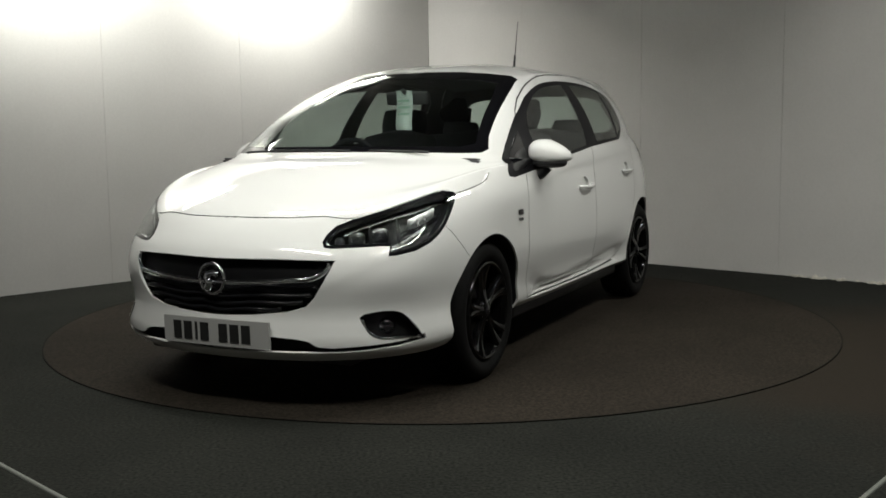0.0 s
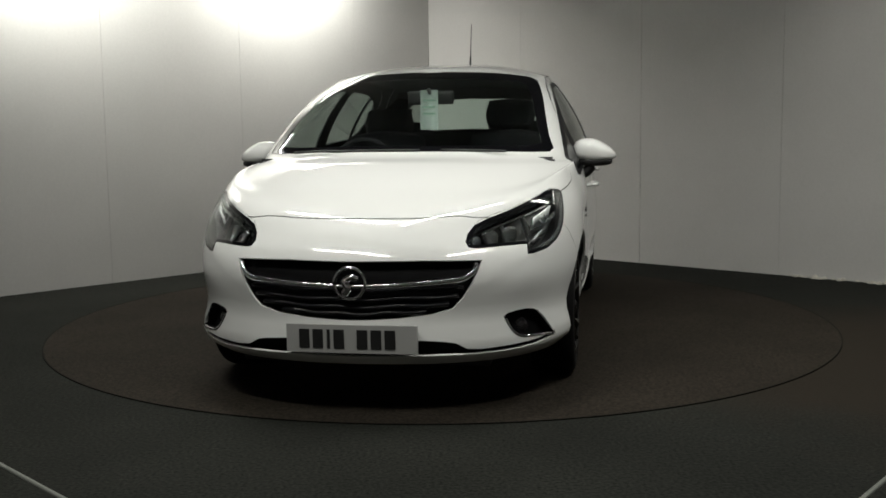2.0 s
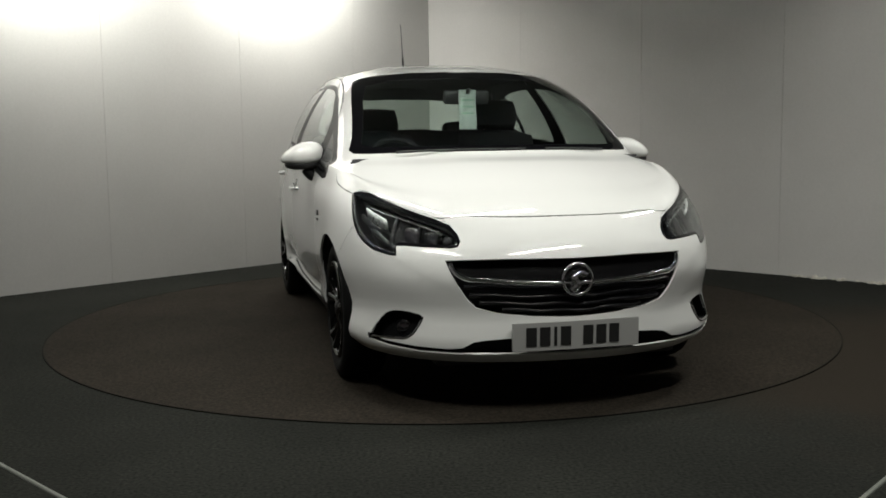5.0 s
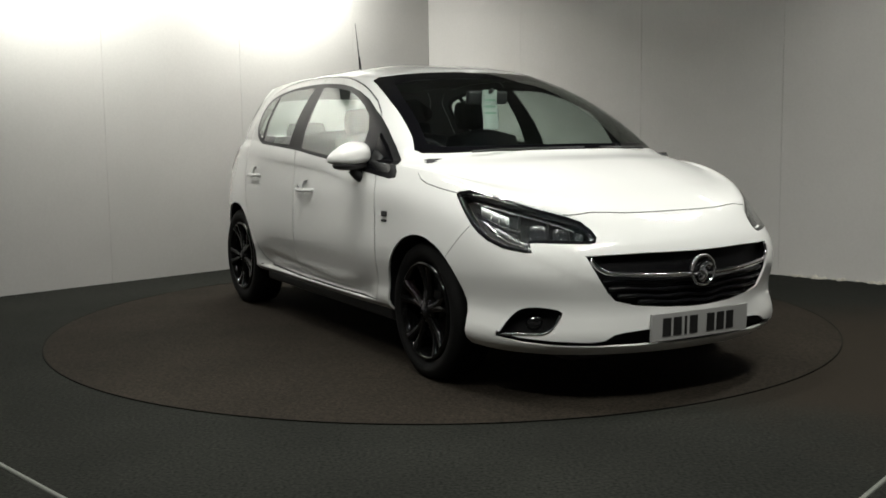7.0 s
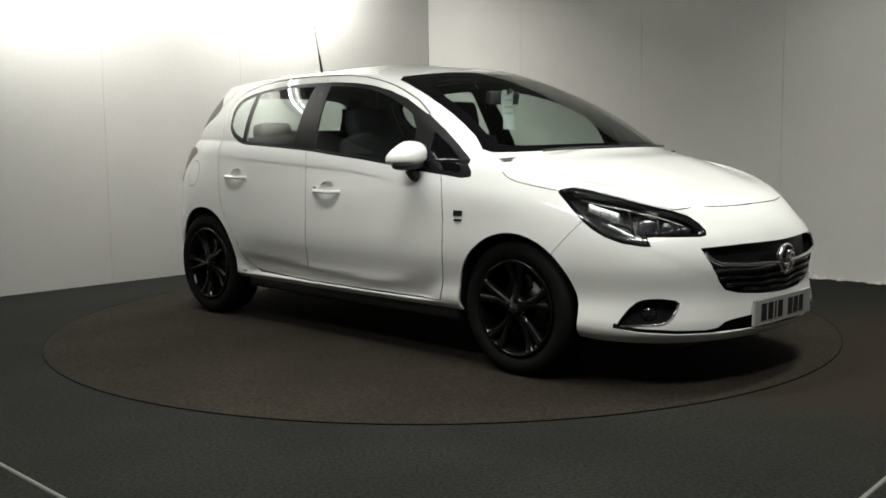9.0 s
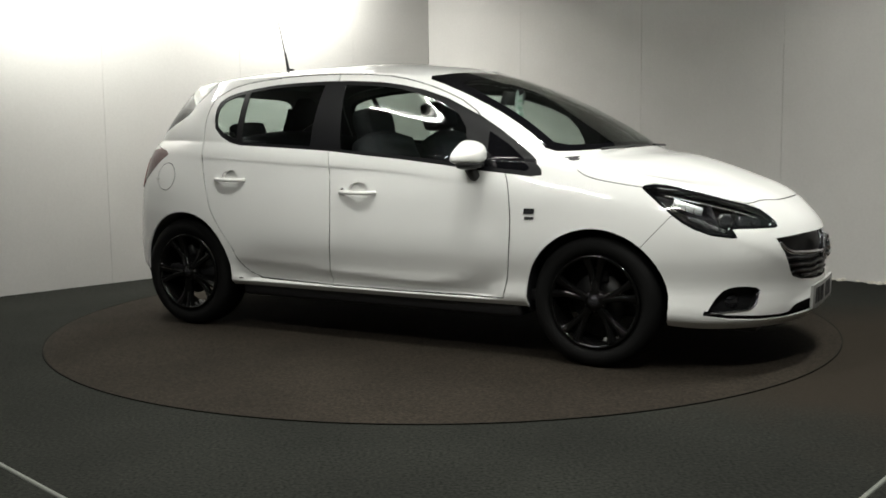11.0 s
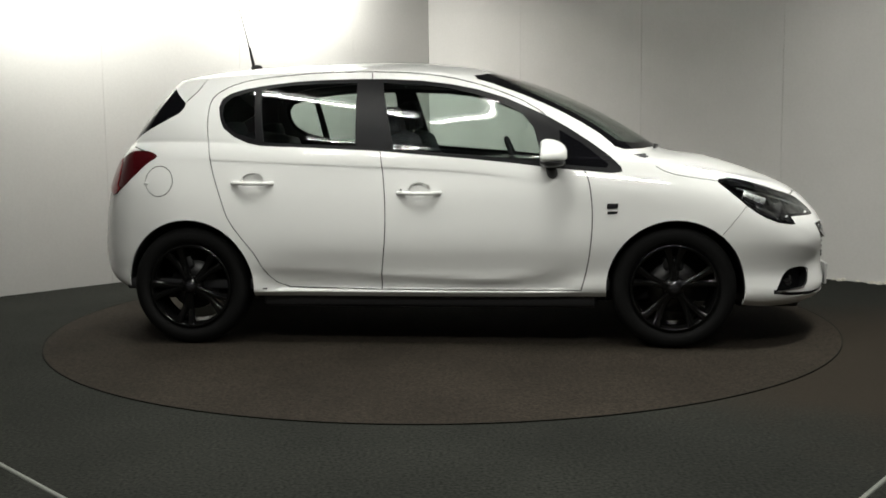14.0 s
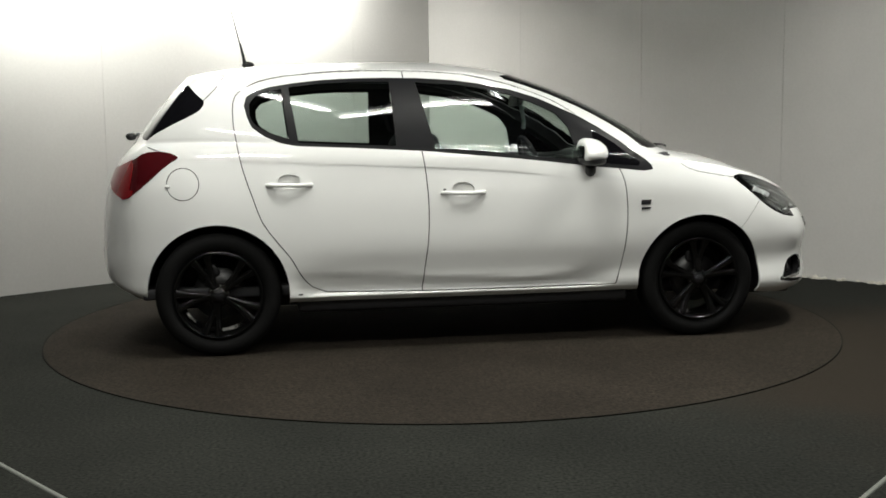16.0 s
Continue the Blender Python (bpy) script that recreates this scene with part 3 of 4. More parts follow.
def flank_at(x, z, s):
    """The skin's place and normal on the flank."""
    p, n, _, _ = TREE.ray_cast(Vector((x, s * 2, z)), Vector((0, -s, 0)))
    return p, (n if n.y * s > 0 else -n)


def flank_at_or_none(x, z, s):
    return TREE.ray_cast(Vector((x, s * 2, z)), Vector((0, -s, 0)), 1.4)[0]


def nose_at(y, z):
    p, n, _, _ = TREE.ray_cast(Vector((4, y, z)), Vector((-1, 0, 0)))
    return p, (n if n.x > 0 else -n)


def islands(faces):
    todo, out = set(faces), []
    while todo:
        stack, seen = [todo.pop()], []
        while stack:
            f = stack.pop()
            seen.append(f)
            for e in f.edges:
                for g in e.link_faces:
                    if g in todo:
                        todo.discard(g)
                        stack.append(g)
        out.append(seen)
    return out


def lift(faces, offset=0.0):
    """Copies faces of the skin into a mesh of their own, moved along the skin's normals; returns it with the normals."""
    bm, made, normals = bmesh.new(), {}, []
    for f in faces:
        for v in f.verts:
            if v not in made:
                made[v] = bm.verts.new(v.co + NORMAL[v] * offset)
                normals.append(NORMAL[v])
        try:
            bm.faces.new([made[v] for v in f.verts])
        except ValueError:
            pass
    return bm, normals


def skin_part(name, faces, mats, parent, label="", offset=0.0, thick=0.0, inner=0):
    """A panel of the skin with an inner face and a rim all round."""
    bm, normals = lift(faces, offset)
    if thick:
        outer, edges = list(bm.verts), [(e.verts[0], e.verts[1], e.link_faces[0]) for e in bm.edges if len(e.link_faces) == 1]
        index = {v: i for i, v in enumerate(outer)}
        under = []
        for v, n in zip(outer, list(normals)):
            under.append(bm.verts.new(v.co - n * thick))
            normals.append(-n)
        for f in list(bm.faces):
            g = bm.faces.new([under[index[v]] for v in reversed(f.verts)])
            g.material_index = inner
        for p, q, f in edges:
            i, j = index[p], index[q]
            ends = [p.co, q.co, under[j].co, under[i].co]
            n = (ends[1] - ends[0]).cross(ends[2] - ends[0])
            if n.length < 1e-12:
                continue
            n.normalize()
            flip = n.dot(f.calc_center_median() - p.co) > 0
            vs = [bm.verts.new(c.copy()) for c in ends]
            normals += [-n if flip else n] * 4
            bm.faces.new(vs[::-1] if flip else vs)
    ob = part(name, bm, mats, parent, label)
    if len(ob.data.vertices) == len(normals):
        ob.data.normals_split_custom_set_from_vertices(normals)
    return ob


def sink(name, faces, depth, mat, parent, label="", way=None):
    """A recess: the faces moved in by depth, with walls up to the skin."""
    bm, normals = lift(faces)
    for v, n in zip(bm.verts, normals):
        v.normal = n
    by_vert = dict(zip(list(bm.verts), normals))
    before = list(bm.faces)
    r = bmesh.ops.extrude_face_region(bm, geom=before)
    moved = [g for g in r["geom"] if isinstance(g, bmesh.types.BMVert)]
    tree = {tuple(round(c, 6) for c in v.co): n for v, n in by_vert.items() if v.is_valid}
    for v in moved:
        n = tree.get(tuple(round(c, 6) for c in v.co), Vector((0, 0, 0)))
        v.co += (way if way is not None else -n) * depth
    bmesh.ops.delete(bm, geom=[f for f in before if f.is_valid], context="FACES")
    ob = part(name, bm, mat, parent, label)
    ob.data.shade_smooth()
    e = ob.modifiers.new("edges", "EDGE_SPLIT")
    e.split_angle = radians(35)
    return ob


regions = {}
for f in SKIN.faces:
    regions.setdefault(f.material_index, []).append(f)


def centre(faces):
    c, a = Vector(), 0.0
    for f in faces:
        k = f.calc_area()
        c += f.calc_center_median() * k
        a += k
    return c / max(a, 1e-9), a


RED = material("red_lamp_plastic", (0.20, 0.006, 0.009), 0.2, 0.0, 0.3)
DARKRED = material("smoked_red_lamp_plastic", (0.055, 0.004, 0.006), 0.15, 0.0, 0.4)

rest = []
shell = None
for group in islands(regions[PAINTED]):
    c, area = centre(group)
    if area < 0.03:
        rest += group
        continue
    if c.x > 1.2 and c.z > 0.85 and abs(c.y) < 0.2:
        name = "bonnet"
    elif c.x > 1.55:
        name = "front_bumper"
    elif abs(c.y) > 0.5 and c.x > 0.85:
        name = "front_wing"
    elif abs(c.y) > 0.5 and 0.1 < c.x < 0.6:
        name = "front_door"
    elif abs(c.y) > 0.5 and -1.0 < c.x < 0.1 and c.z > 0.4:
        name = "rear_door"
    else:
        name = "body_shell"
    ob = skin_part(name, group, [PAINT, CABIN], car, "", 0.0, 0.010, 1)
    if name == "body_shell" and (shell is None or len(ob.data.polygons) > len(shell.data.polygons)):
        shell = ob
if rest:
    skin_part("filler_panel", rest, [PAINT, CABIN], car, "", 0.0, 0.010, 1)
for group in islands(regions[GAP]):
    sink("panel_gap", group, 0.007, SEAM, car, "thin dark gap between the panels")
for region, name, mat, label, thick in ((TRIM, "window_frame", TRIMBLACK, "gloss black window surround and pillars", 0.010), (SIDE_GLASS, "side_window", TINT, "clear side window glass", 0.004),
                                        (FRIT, "screen_border", FRITM, "black border of the windscreen", 0.006), (SCREEN, "windscreen", TINT, "clear windscreen glass", 0.004),
                                        (REAR_GLASS, "rear_window", TINT, "rear window glass", 0.004), (QUARTER, "quarter_panel", FRITM, "gloss black panel beside the rear window", 0.006),
                                        (SAIL, "sail_window", FRITM, "dark glazed corner window ahead of the front door glass", 0.004),
                                        (FLAP, "fuel_flap", PAINT, "round white fuel flap", 0.006)):
    for group in islands(regions.get(region, [])):
        if region == FLAP and centre(group)[0].y > 0:
            name = "filler_panel"
        ob = skin_part(name, group, mat, car, label, 0.0, thick)
        if mat is TINT:
            ob.visible_shadow = False
for group in islands(regions[CUP]):
    sink("handle_cup", group, 0.016, PAINT, car, "pressed hollow behind the door handle")

# tail lamps
for group in islands(regions[TAIL]):
    s = 1 if centre(group)[0].y > 0 else -1
    body = skin_part("tail_lamp", [f for f in group], [DARKRED], car, "smoked dark red wraparound tail lamp", 0.002, 0.02)
    bulb = [f for f in group if f.calc_center_median().x < -1.655]
    if bulb:
        skin_part("red_lens", bulb, [RED], body, "bright red lens", 0.006, 0.003)

# ------------------------------------------------------------ head lamps
BUCKET = material("dark_lamp_bowl", (0.05, 0.05, 0.055), 0.18, 0.7)
BOWL = material("grey_lamp_bowl", (0.010, 0.010, 0.011), 0.35, 0.0, grain=0.5, scale=70, bump=0.5)
SILVER = material("silver_lamp_reflector", (0.75, 0.75, 0.77), 0.12, 1.0)
BUCKET2 = material("grey_lamp_reflector", (0.34, 0.34, 0.35), 0.25, 1.0)
SATIN = material("satin_lamp_reflector", (0.72, 0.72, 0.74), 0.38, 0.7, grain=0.25, scale=60)
WHITEP = material("white_lamp_strip", (0.8, 0.8, 0.8), 0.3)


def blob(bm, c, r, squash=1.0, m=None, n=24, power=1.0):
    """A rounded body, flattened at one end along x."""
    rows = []
    for i in range(13):
        a = math.pi * i / 12
        row = []
        for k in range(n):
            b = 2 * math.pi * k / n
            x, y, z = math.cos(a), math.sin(a) * math.cos(b), math.sin(a) * math.sin(b)
            sg = lambda q, e: math.copysign(abs(q) ** e, q)
            x = x if x > 0 else x * squash
            row.append(bm.verts.new((c[0] + r[0] * x, c[1] + r[1] * sg(y, power), c[2] + r[2] * sg(z, power))))
        rows.append(row)
    for a, b in zip(rows, rows[1:]):
        for k in range(n):
            bm.faces.new((a[k], a[(k + 1) % n], b[(k + 1) % n], b[k]))
    bmesh.ops.remove_doubles(bm, verts=bm.verts, dist=1e-5)
    bmesh.ops.recalc_face_normals(bm, faces=bm.faces)
    return bm


def band(points, up, width, depth=0.004):
    """A ribbon along a line of points, width along up."""
    bm = bmesh.new()
    pts = smooth_line(points, 4, False)
    up = Vector(up).normalized()
    rows = []
    for i, p in enumerate(pts):
        d = (pts[min(i + 1, len(pts) - 1)] - pts[max(0, i - 1)]).normalized()
        n = d.cross(up).normalized()
        w = up * (width / 2)
        rows.append([bm.verts.new(p + a * w + b * n * depth) for a, b in ((-1, -1), (1, -1), (1, 1), (-1, 1))])
    for a, b in zip(rows, rows[1:]):
        for k in range(4):
            bm.faces.new((a[k], a[(k + 1) % 4], b[(k + 1) % 4], b[k]))
    bm.faces.new(rows[0])
    bm.faces.new(rows[-1][::-1])
    bmesh.ops.recalc_face_normals(bm, faces=bm.faces)
    return bm


def tube(points, radius, sides=10, steps=4, taper=None):
    bm = bmesh.new()
    pts = smooth_line(points, steps, False)
    rows = []
    for i, p in enumerate(pts):
        d = (pts[min(i + 1, len(pts) - 1)] - pts[max(0, i - 1)]).normalized()
        a = d.orthogonal().normalized() if not rows else (last - d * last.dot(d)).normalized()
        last = a
        b = d.cross(a)
        r = radius if taper is None else radius + (taper - radius) * i / (len(pts) - 1)
        rows.append([bm.verts.new(p + a * r * math.cos(2 * math.pi * k / sides) + b * r * math.sin(2 * math.pi * k / sides)) for k in range(sides)])
    for a, b in zip(rows, rows[1:]):
        for k in range(sides):
            bm.faces.new((a[k], a[(k + 1) % sides], b[(k + 1) % sides], b[k]))
    bm.faces.new(rows[0][::-1])
    bm.faces.new(rows[-1])
    return bm


def corner_at(a, z, s):
    """The skin under a point of the oblique lamp plane; a is (x - |y|) / sqrt 2."""
    k = math.sqrt(0.5)
    u, d = Vector((k, -s * k, 0)), Vector((k, s * k, 0))
    p, n, _, _ = TREE.ray_cast(u * a + d * 4 + Z * z, -d)
    return p, (n if n.dot(d) > 0 else -n)


for group in islands(regions[LAMP]):
    s = 1 if centre(group)[0].y > 0 else -1
    lens = skin_part("headlamp", group, [CLEAR], car, "clear headlamp with a dark bezel and chrome reflectors", 0.001, 0.004)
    lens.visible_shadow = False
    for rim in islands(regions[LAMPRIM]):
        if centre(rim)[0].y * s > 0:
            skin_part("lamp_border", rim, [FRITM], lens, "gloss black border of the headlamp", 0.0005, 0.012)
    bowl = sink("bowl", group, 0.075, BOWL, lens, "dark inner bowl")
    # rim just inside the glass
    ring_pts = [corner_at((x - y) * math.sqrt(0.5) * 0.985 + 0.0137, z * 0.96 + 0.029, s) for x, y, z in HEAD_OUT]
    ring_pts = [p - n * 0.014 for p, n in ring_pts if p is not None]
    part("bezel", band(ring_pts + ring_pts[:1], Z, 0.032, 0.006), GLOSS, lens, "gloss black bezel")
    k = math.sqrt(0.5)
    turned = Matrix(((k, -s * k, 0, 0), (s * k, k, 0, 0), (0, 0, 1, 0), (0, 0, 0, 1)))
    for a, z, w, h in ((0.868, 0.715, 0.040, 0.036), (0.962, 0.708, 0.034, 0.031), (1.040, 0.700, 0.024, 0.024)):
        p, n = corner_at(a, z, s)
        bm = bmesh.new()
        blob(bm, (0, 0, 0), (0.012, w, h), 1.0, None, 24, 0.7)
        bmesh.ops.transform(bm, matrix=Matrix.Translation(p - n * 0.052) @ turned, verts=bm.verts)
        unit = part("reflector", bm, BUCKET2, lens, "rounded chrome reflector")
        bm = bmesh.new()
        blob(bm, (0.008, 0, 0), (0.012, w * 0.72, h * 0.74), 1.0, None, 20, 0.85)
        bmesh.ops.transform(bm, matrix=Matrix.Translation(p - n * 0.052) @ turned, verts=bm.verts)
        part("projector", bm, BUCKET, unit, "dark projector lens")
    for a, z0, z1 in ((0.800, 0.665, 0.778), (0.918, 0.664, 0.750), (1.004, 0.664, 0.728)):
        line = []
        for q in range(4):
            p, n = corner_at(a - 0.012 * q / 3, z0 + (z1 - z0) * q / 3, s)
            line.append(p - n * 0.030)
        part("divider", band(line, (k, -s * k, 0), 0.010, 0.012), GLOSS, lens)
    line = []
    for a, z in ((0.845, 0.668), (0.90, 0.672), (0.96, 0.671), (1.03, 0.669), (1.085, 0.672), (1.10, 0.688)):
        p, n = corner_at(a, z, s)
        line.append(p - n * 0.022)
    part("light_strip", band(line, Z, 0.009, 0.004), WHITEP, lens, "pale light strip along the lower edge")
    line = []
    for a, z in ((0.560, 0.838), (0.619, 0.832), (0.738, 0.806), (0.855, 0.775), (0.971, 0.747), (1.045, 0.722), (1.085, 0.69)):
        p, n = corner_at(a, z, s)
        line.append(p - n * 0.010)
    part("upper_bezel", band(line, (0, 0, 1), 0.026, 0.004), GLOSS, lens, "gloss black upper bezel")
    line = []
    for a, z in ((0.585, 0.815), (0.68, 0.796), (0.77, 0.774), (0.86, 0.752), (0.95, 0.730), (1.02, 0.708)):
        p, n = corner_at(a, z, s)
        line.append(p - n * 0.018)
    part("upper_fin", band(line, (0, 0, 1), 0.008, 0.003), SILVER, lens, "thin bright chrome fin")
    line = []
    for a, z in ((0.615, 0.785), (0.655, 0.772), (0.70, 0.758), (0.745, 0.742)):
        p, n = corner_at(a, z, s)
        line.append(p - n * 0.034)
    part("side_reflector", band(line, (0.3 * k, 0.3 * s * k, 1), 0.052, 0.004), SATIN, lens, "bright upper reflector")
    for a0 in (0.66, 0.70):
        line = []
        for q in range(4):
            p, n = corner_at(a0 + 0.004 * q, 0.735 + 0.052 * q / 3, s)
            line.append(p - n * 0.027)
        part("reflector_rib", band(line, (k, -s * k, 0), 0.004, 0.004), BUCKET2, lens)
    line = []
    for a, z in ((0.665, 0.725), (0.72, 0.700), (0.78, 0.672), (0.835, 0.652)):
        p, n = corner_at(a, z, s)
        line.append(p - n * 0.032)
    part("indicator_reflector", band(line, (0, 0, 1), 0.030, 0.004), BUCKET2, lens, "grey indicator reflector")
    line = []
    for a, z in ((0.600, 0.768), (0.655, 0.742), (0.715, 0.722), (0.775, 0.708), (0.80, 0.695)):
        p, n = corner_at(a, z, s)
        line.append(p - n * 0.024)
    part("diagonal_bezel", band(line, (0, 0, 1), 0.020, 0.006), GLOSS, lens, "gloss black diagonal divider")

# ------------------------------------------------------------ grille, intake, fog lamps
sink("grille_opening", regions[GRILLE], 0.045, GRILLEM, car, "black grille opening", -X)
sink("lower_intake", regions[INTAKE], 0.030, GRILLEM, car, "black slot above the chin", -X)
for group in islands(regions[FOG]):
    s = 1 if centre(group)[0].y > 0 else -1
    hole = sink("fog_lamp_recess", group, 0.045, GRILLEM, car, "black fog lamp recess")
    p, n = corner_at(0.855, 0.345, s)
    bm = bmesh.new()
    m = Matrix.Translation(p - n * 0.046) @ n.to_track_quat("Y", "Z").to_matrix().to_4x4()
    lathe(bm, [(0.0005, 0.014), (0.022, 0.011), (0.036, 0.002), (0.040, -0.01)], 28, m)
    part("fog_lamp", bm, GLOSS, hole, "small round fog lamp")
    line = []
    for a, z in ((0.735, 0.284), (0.80, 0.289), (0.865, 0.292), (0.915, 0.297), (0.945, 0.315), (0.965, 0.345), (0.975, 0.37)):
        p, n = corner_at(a, z, s)
        line.append(p - n * 0.001)
    part("chrome_strip", tube(line, 0.0055, 8), CHROME, hole, "chrome strip under the fog lamp")
# bars of the grille
SLATM = material("black_grille_slat", (0.005, 0.005, 0.006), 0.3, spec=0.25)
for z, dz in ((0.492, 0.006), (0.462, 0.006), (0.432, 0.006), (0.405, 0.005)):
    half = {0.492: 0.43, 0.462: 0.41, 0.432: 0.375, 0.405: 0.29}[z]
    line = []
    for k in range(13):
        y = -half + 2 * half * k / 12
        p, n = nose_at(y * 1.0, z)
        x = 2.146 - 0.30 * y * y - 0.6 * y ** 4
        line.append((x - 0.024 + 0.004 * math.sin(k * 2.1), y, z + 0.012 * abs(y) / half + 0.003 * math.sin(k * math.pi / 2)))
    part("grille_slat", band(line, (0.25, 0, 1), 0.013, 0.010), SLATM, car)
line = [(2.028, -0.478, 0.592), (2.046, -0.466, 0.566), (2.070, -0.430, 0.543), (2.095, -0.360, 0.534), (2.124, -0.255, 0.526), (2.142, -0.13, 0.520), (2.148, 0.0, 0.517)]
line = line + [(x, -y, z) for x, y, z in line[-2::-1]]
part("grille_bar", band(line, (0.35, 0, 1), 0.017, 0.007), CHROME, car, "chrome bar across the grille")
# emblem: a chrome ring with a plain raised shape
bm = bmesh.new()
m = pose(2.150, 0, 0.531, 0, 0, -90)
lathe(bm, [(0.060 + 0.0075 * math.cos(a * math.pi / 5), 0.0085 * math.sin(a * math.pi / 5)) for a in range(10)], 40, m, close=True)
emblem = part("emblem", bm, CHROME, car, "round chrome ring badge with a plain raised shape")
bm = bmesh.new()
lathe(bm, [(0.0005, -0.004), (0.055, -0.008), (0.057, -0.02)], 32, m)
part("emblem_back", bm, BUCKET, emblem)
part("emblem_shape", tube([(2.152, -0.020, 0.490), (2.160, -0.006, 0.512), (2.160, -0.016, 0.540), (2.158, 0.010, 0.556), (2.156, 0.034, 0.548)], 0.019, 8, 4, 0.012), CHROME, emblem)

# number plate with plain dark bars
PLATE = material("white_plate", (0.37, 0.37, 0.36), 0.35, grain=0.02, scale=200)
INK = material("plate_black", (0.012, 0.012, 0.012), 0.5)


def on_nose(y, z, out):
    return Vector((2.139 - 0.12 * y * y + (z - 0.31) * 0.03 + out, y, z))


bm = bmesh.new()
rows = []
for k in range(13):
    y = -0.262 + 0.524 * k / 12
    rows.append([bm.verts.new(on_nose(y, z, o)) for z, o in ((0.256, 0.0), (0.256, 0.012), (0.367, 0.012), (0.367, 0.0))])
for a, b in zip(rows, rows[1:]):
    for k in range(4):
        bm.faces.new((a[k], b[k], b[(k + 1) % 4], a[(k + 1) % 4]))
bm.faces.new(rows[0][::-1])
bm.faces.new(rows[-1])
bmesh.ops.recalc_face_normals(bm, faces=bm.faces)
plate = part("number_plate", bm, PLATE, car, "white number plate with plain dark bars", smooth=False)
for k, y in enumerate((-0.188, -0.133, -0.090, -0.048, 0.045, 0.100, 0.155)):
    w = 0.012 if k == 2 else 0.042
    bm = bmesh.new()
    c = [on_nose(y + a * w / 2, z, o) for o in (0.0125, 0.0145) for a, z in ((-1, 0.274), (1, 0.274), (1, 0.349), (-1, 0.349))]
    vs = [bm.verts.new(p) for p in c]
    for q in ((4, 5, 6, 7), (0, 1, 5, 4), (1, 2, 6, 5), (2, 3, 7, 6), (3, 0, 4, 7)):
        bm.faces.new([vs[i] for i in q])
    part("bar", bm, INK, plate, smooth=False)

# ------------------------------------------------------------ mirrors, handles, aerial, wipers
MIRROR = material("mirror_glass", (0.85, 0.86, 0.88), 0.02, 1.0)
for s in (1, -1):
    bm = bmesh.new()
    blob(bm, (0, 0, 0), (0.100, 0.108, 0.078), 0.45, None, 28, 0.72)
    for v in bm.verts:
        k = (v.co.y * s) / 0.108
        v.co.z *= (1.0 - 0.50 * max(0, k) ** 1.2) * (0.55 if v.co.z < 0 else 1.0)
        v.co.z -= 0.012 * k
        v.co.x = max(v.co.x, -0.030) - 0.022 * max(0, k) ** 2
    mir = part("door_mirror", bm, PAINT, car, "white door mirror on a black foot")
    mir.matrix_local = pose(0.630, s * 0.890, 0.984, 0, 0, -6 * s)
    bm = bmesh.new()
    blob(bm, (-0.0300, -0.012 * s, 0.008), (0.003, 0.074, 0.036), 1.0, None, 24, 0.8)
    part("mirror_pane", bm, MIRROR, mir, "mirror glass")
    bm = bmesh.new()
    blob(bm, (0.008, 0.0, -0.036), (0.080, 0.094, 0.026), 0.55, None, 20, 0.8)
    part("lower_cover", bm, BLACK, mir, "black lower cover")
    bm = tube([(0.02, -s * 0.01, -0.055), (0.03, -s * 0.04, -0.090), (0.035, -s * 0.075, -0.100)], 0.028, 12)
    part("mirror_foot", bm, BLACK, mir, "black mirror foot")
    for hx, hz in ((-0.885, 0.850), (-0.015, 0.797)):
        pts = []
        for dx, dz, o in ((-0.110, 0.002, 0.000), (-0.095, 0.001, 0.012), (-0.05, -0.002, 0.026), (0, -0.003, 0.030), (0.05, -0.003, 0.026), (0.095, 0.000, 0.012), (0.110, 0.002, 0.000)):
            p, n = flank_at(hx + dx, hz + dz, s)
            pts.append(p + n * o)
        bm = tube(pts, 0.0105, 12)
        part("door_handle", bm, PAINT, car, "white bow door handle")
    p, n = flank_at(-0.110, 0.812, s)
    if s < 0:
        bm = bmesh.new()
        lathe(bm, [(0.0005, 0.014), (0.008, 0.012), (0.009, 0.0)], 16, Matrix.Translation(p) @ n.to_track_quat("Y", "Z").to_matrix().to_4x4())
        part("lock", bm, CHROME, car, "small round door lock")
    # small wing badges, plain bars
    for x0, x1, z0, z1 in ((0.925, 0.978, 0.715, 0.741), (0.928, 0.975, 0.690, 0.702)):
        bm = bmesh.new()
        vs = []
        for o in (0.001, 0.004):
            for x, z in ((x0, z0), (x1, z0 + 0.002), (x1 + 0.003, z1), (x0 + 0.003, z1)):
                p, n = flank_at(x, z, s)
                vs.append(bm.verts.new(p + n * o))
        for q in ((4, 5, 6, 7), (0, 1, 5, 4), (1, 2, 6, 5), (2, 3, 7, 6), (3, 0, 4, 7)):
            bm.faces.new([vs[i] for i in q])
        bmesh.ops.recalc_face_normals(bm, faces=bm.faces)
        part("wing_badge", bm, BUCKET, car, "small dark metal badge", smooth=False)

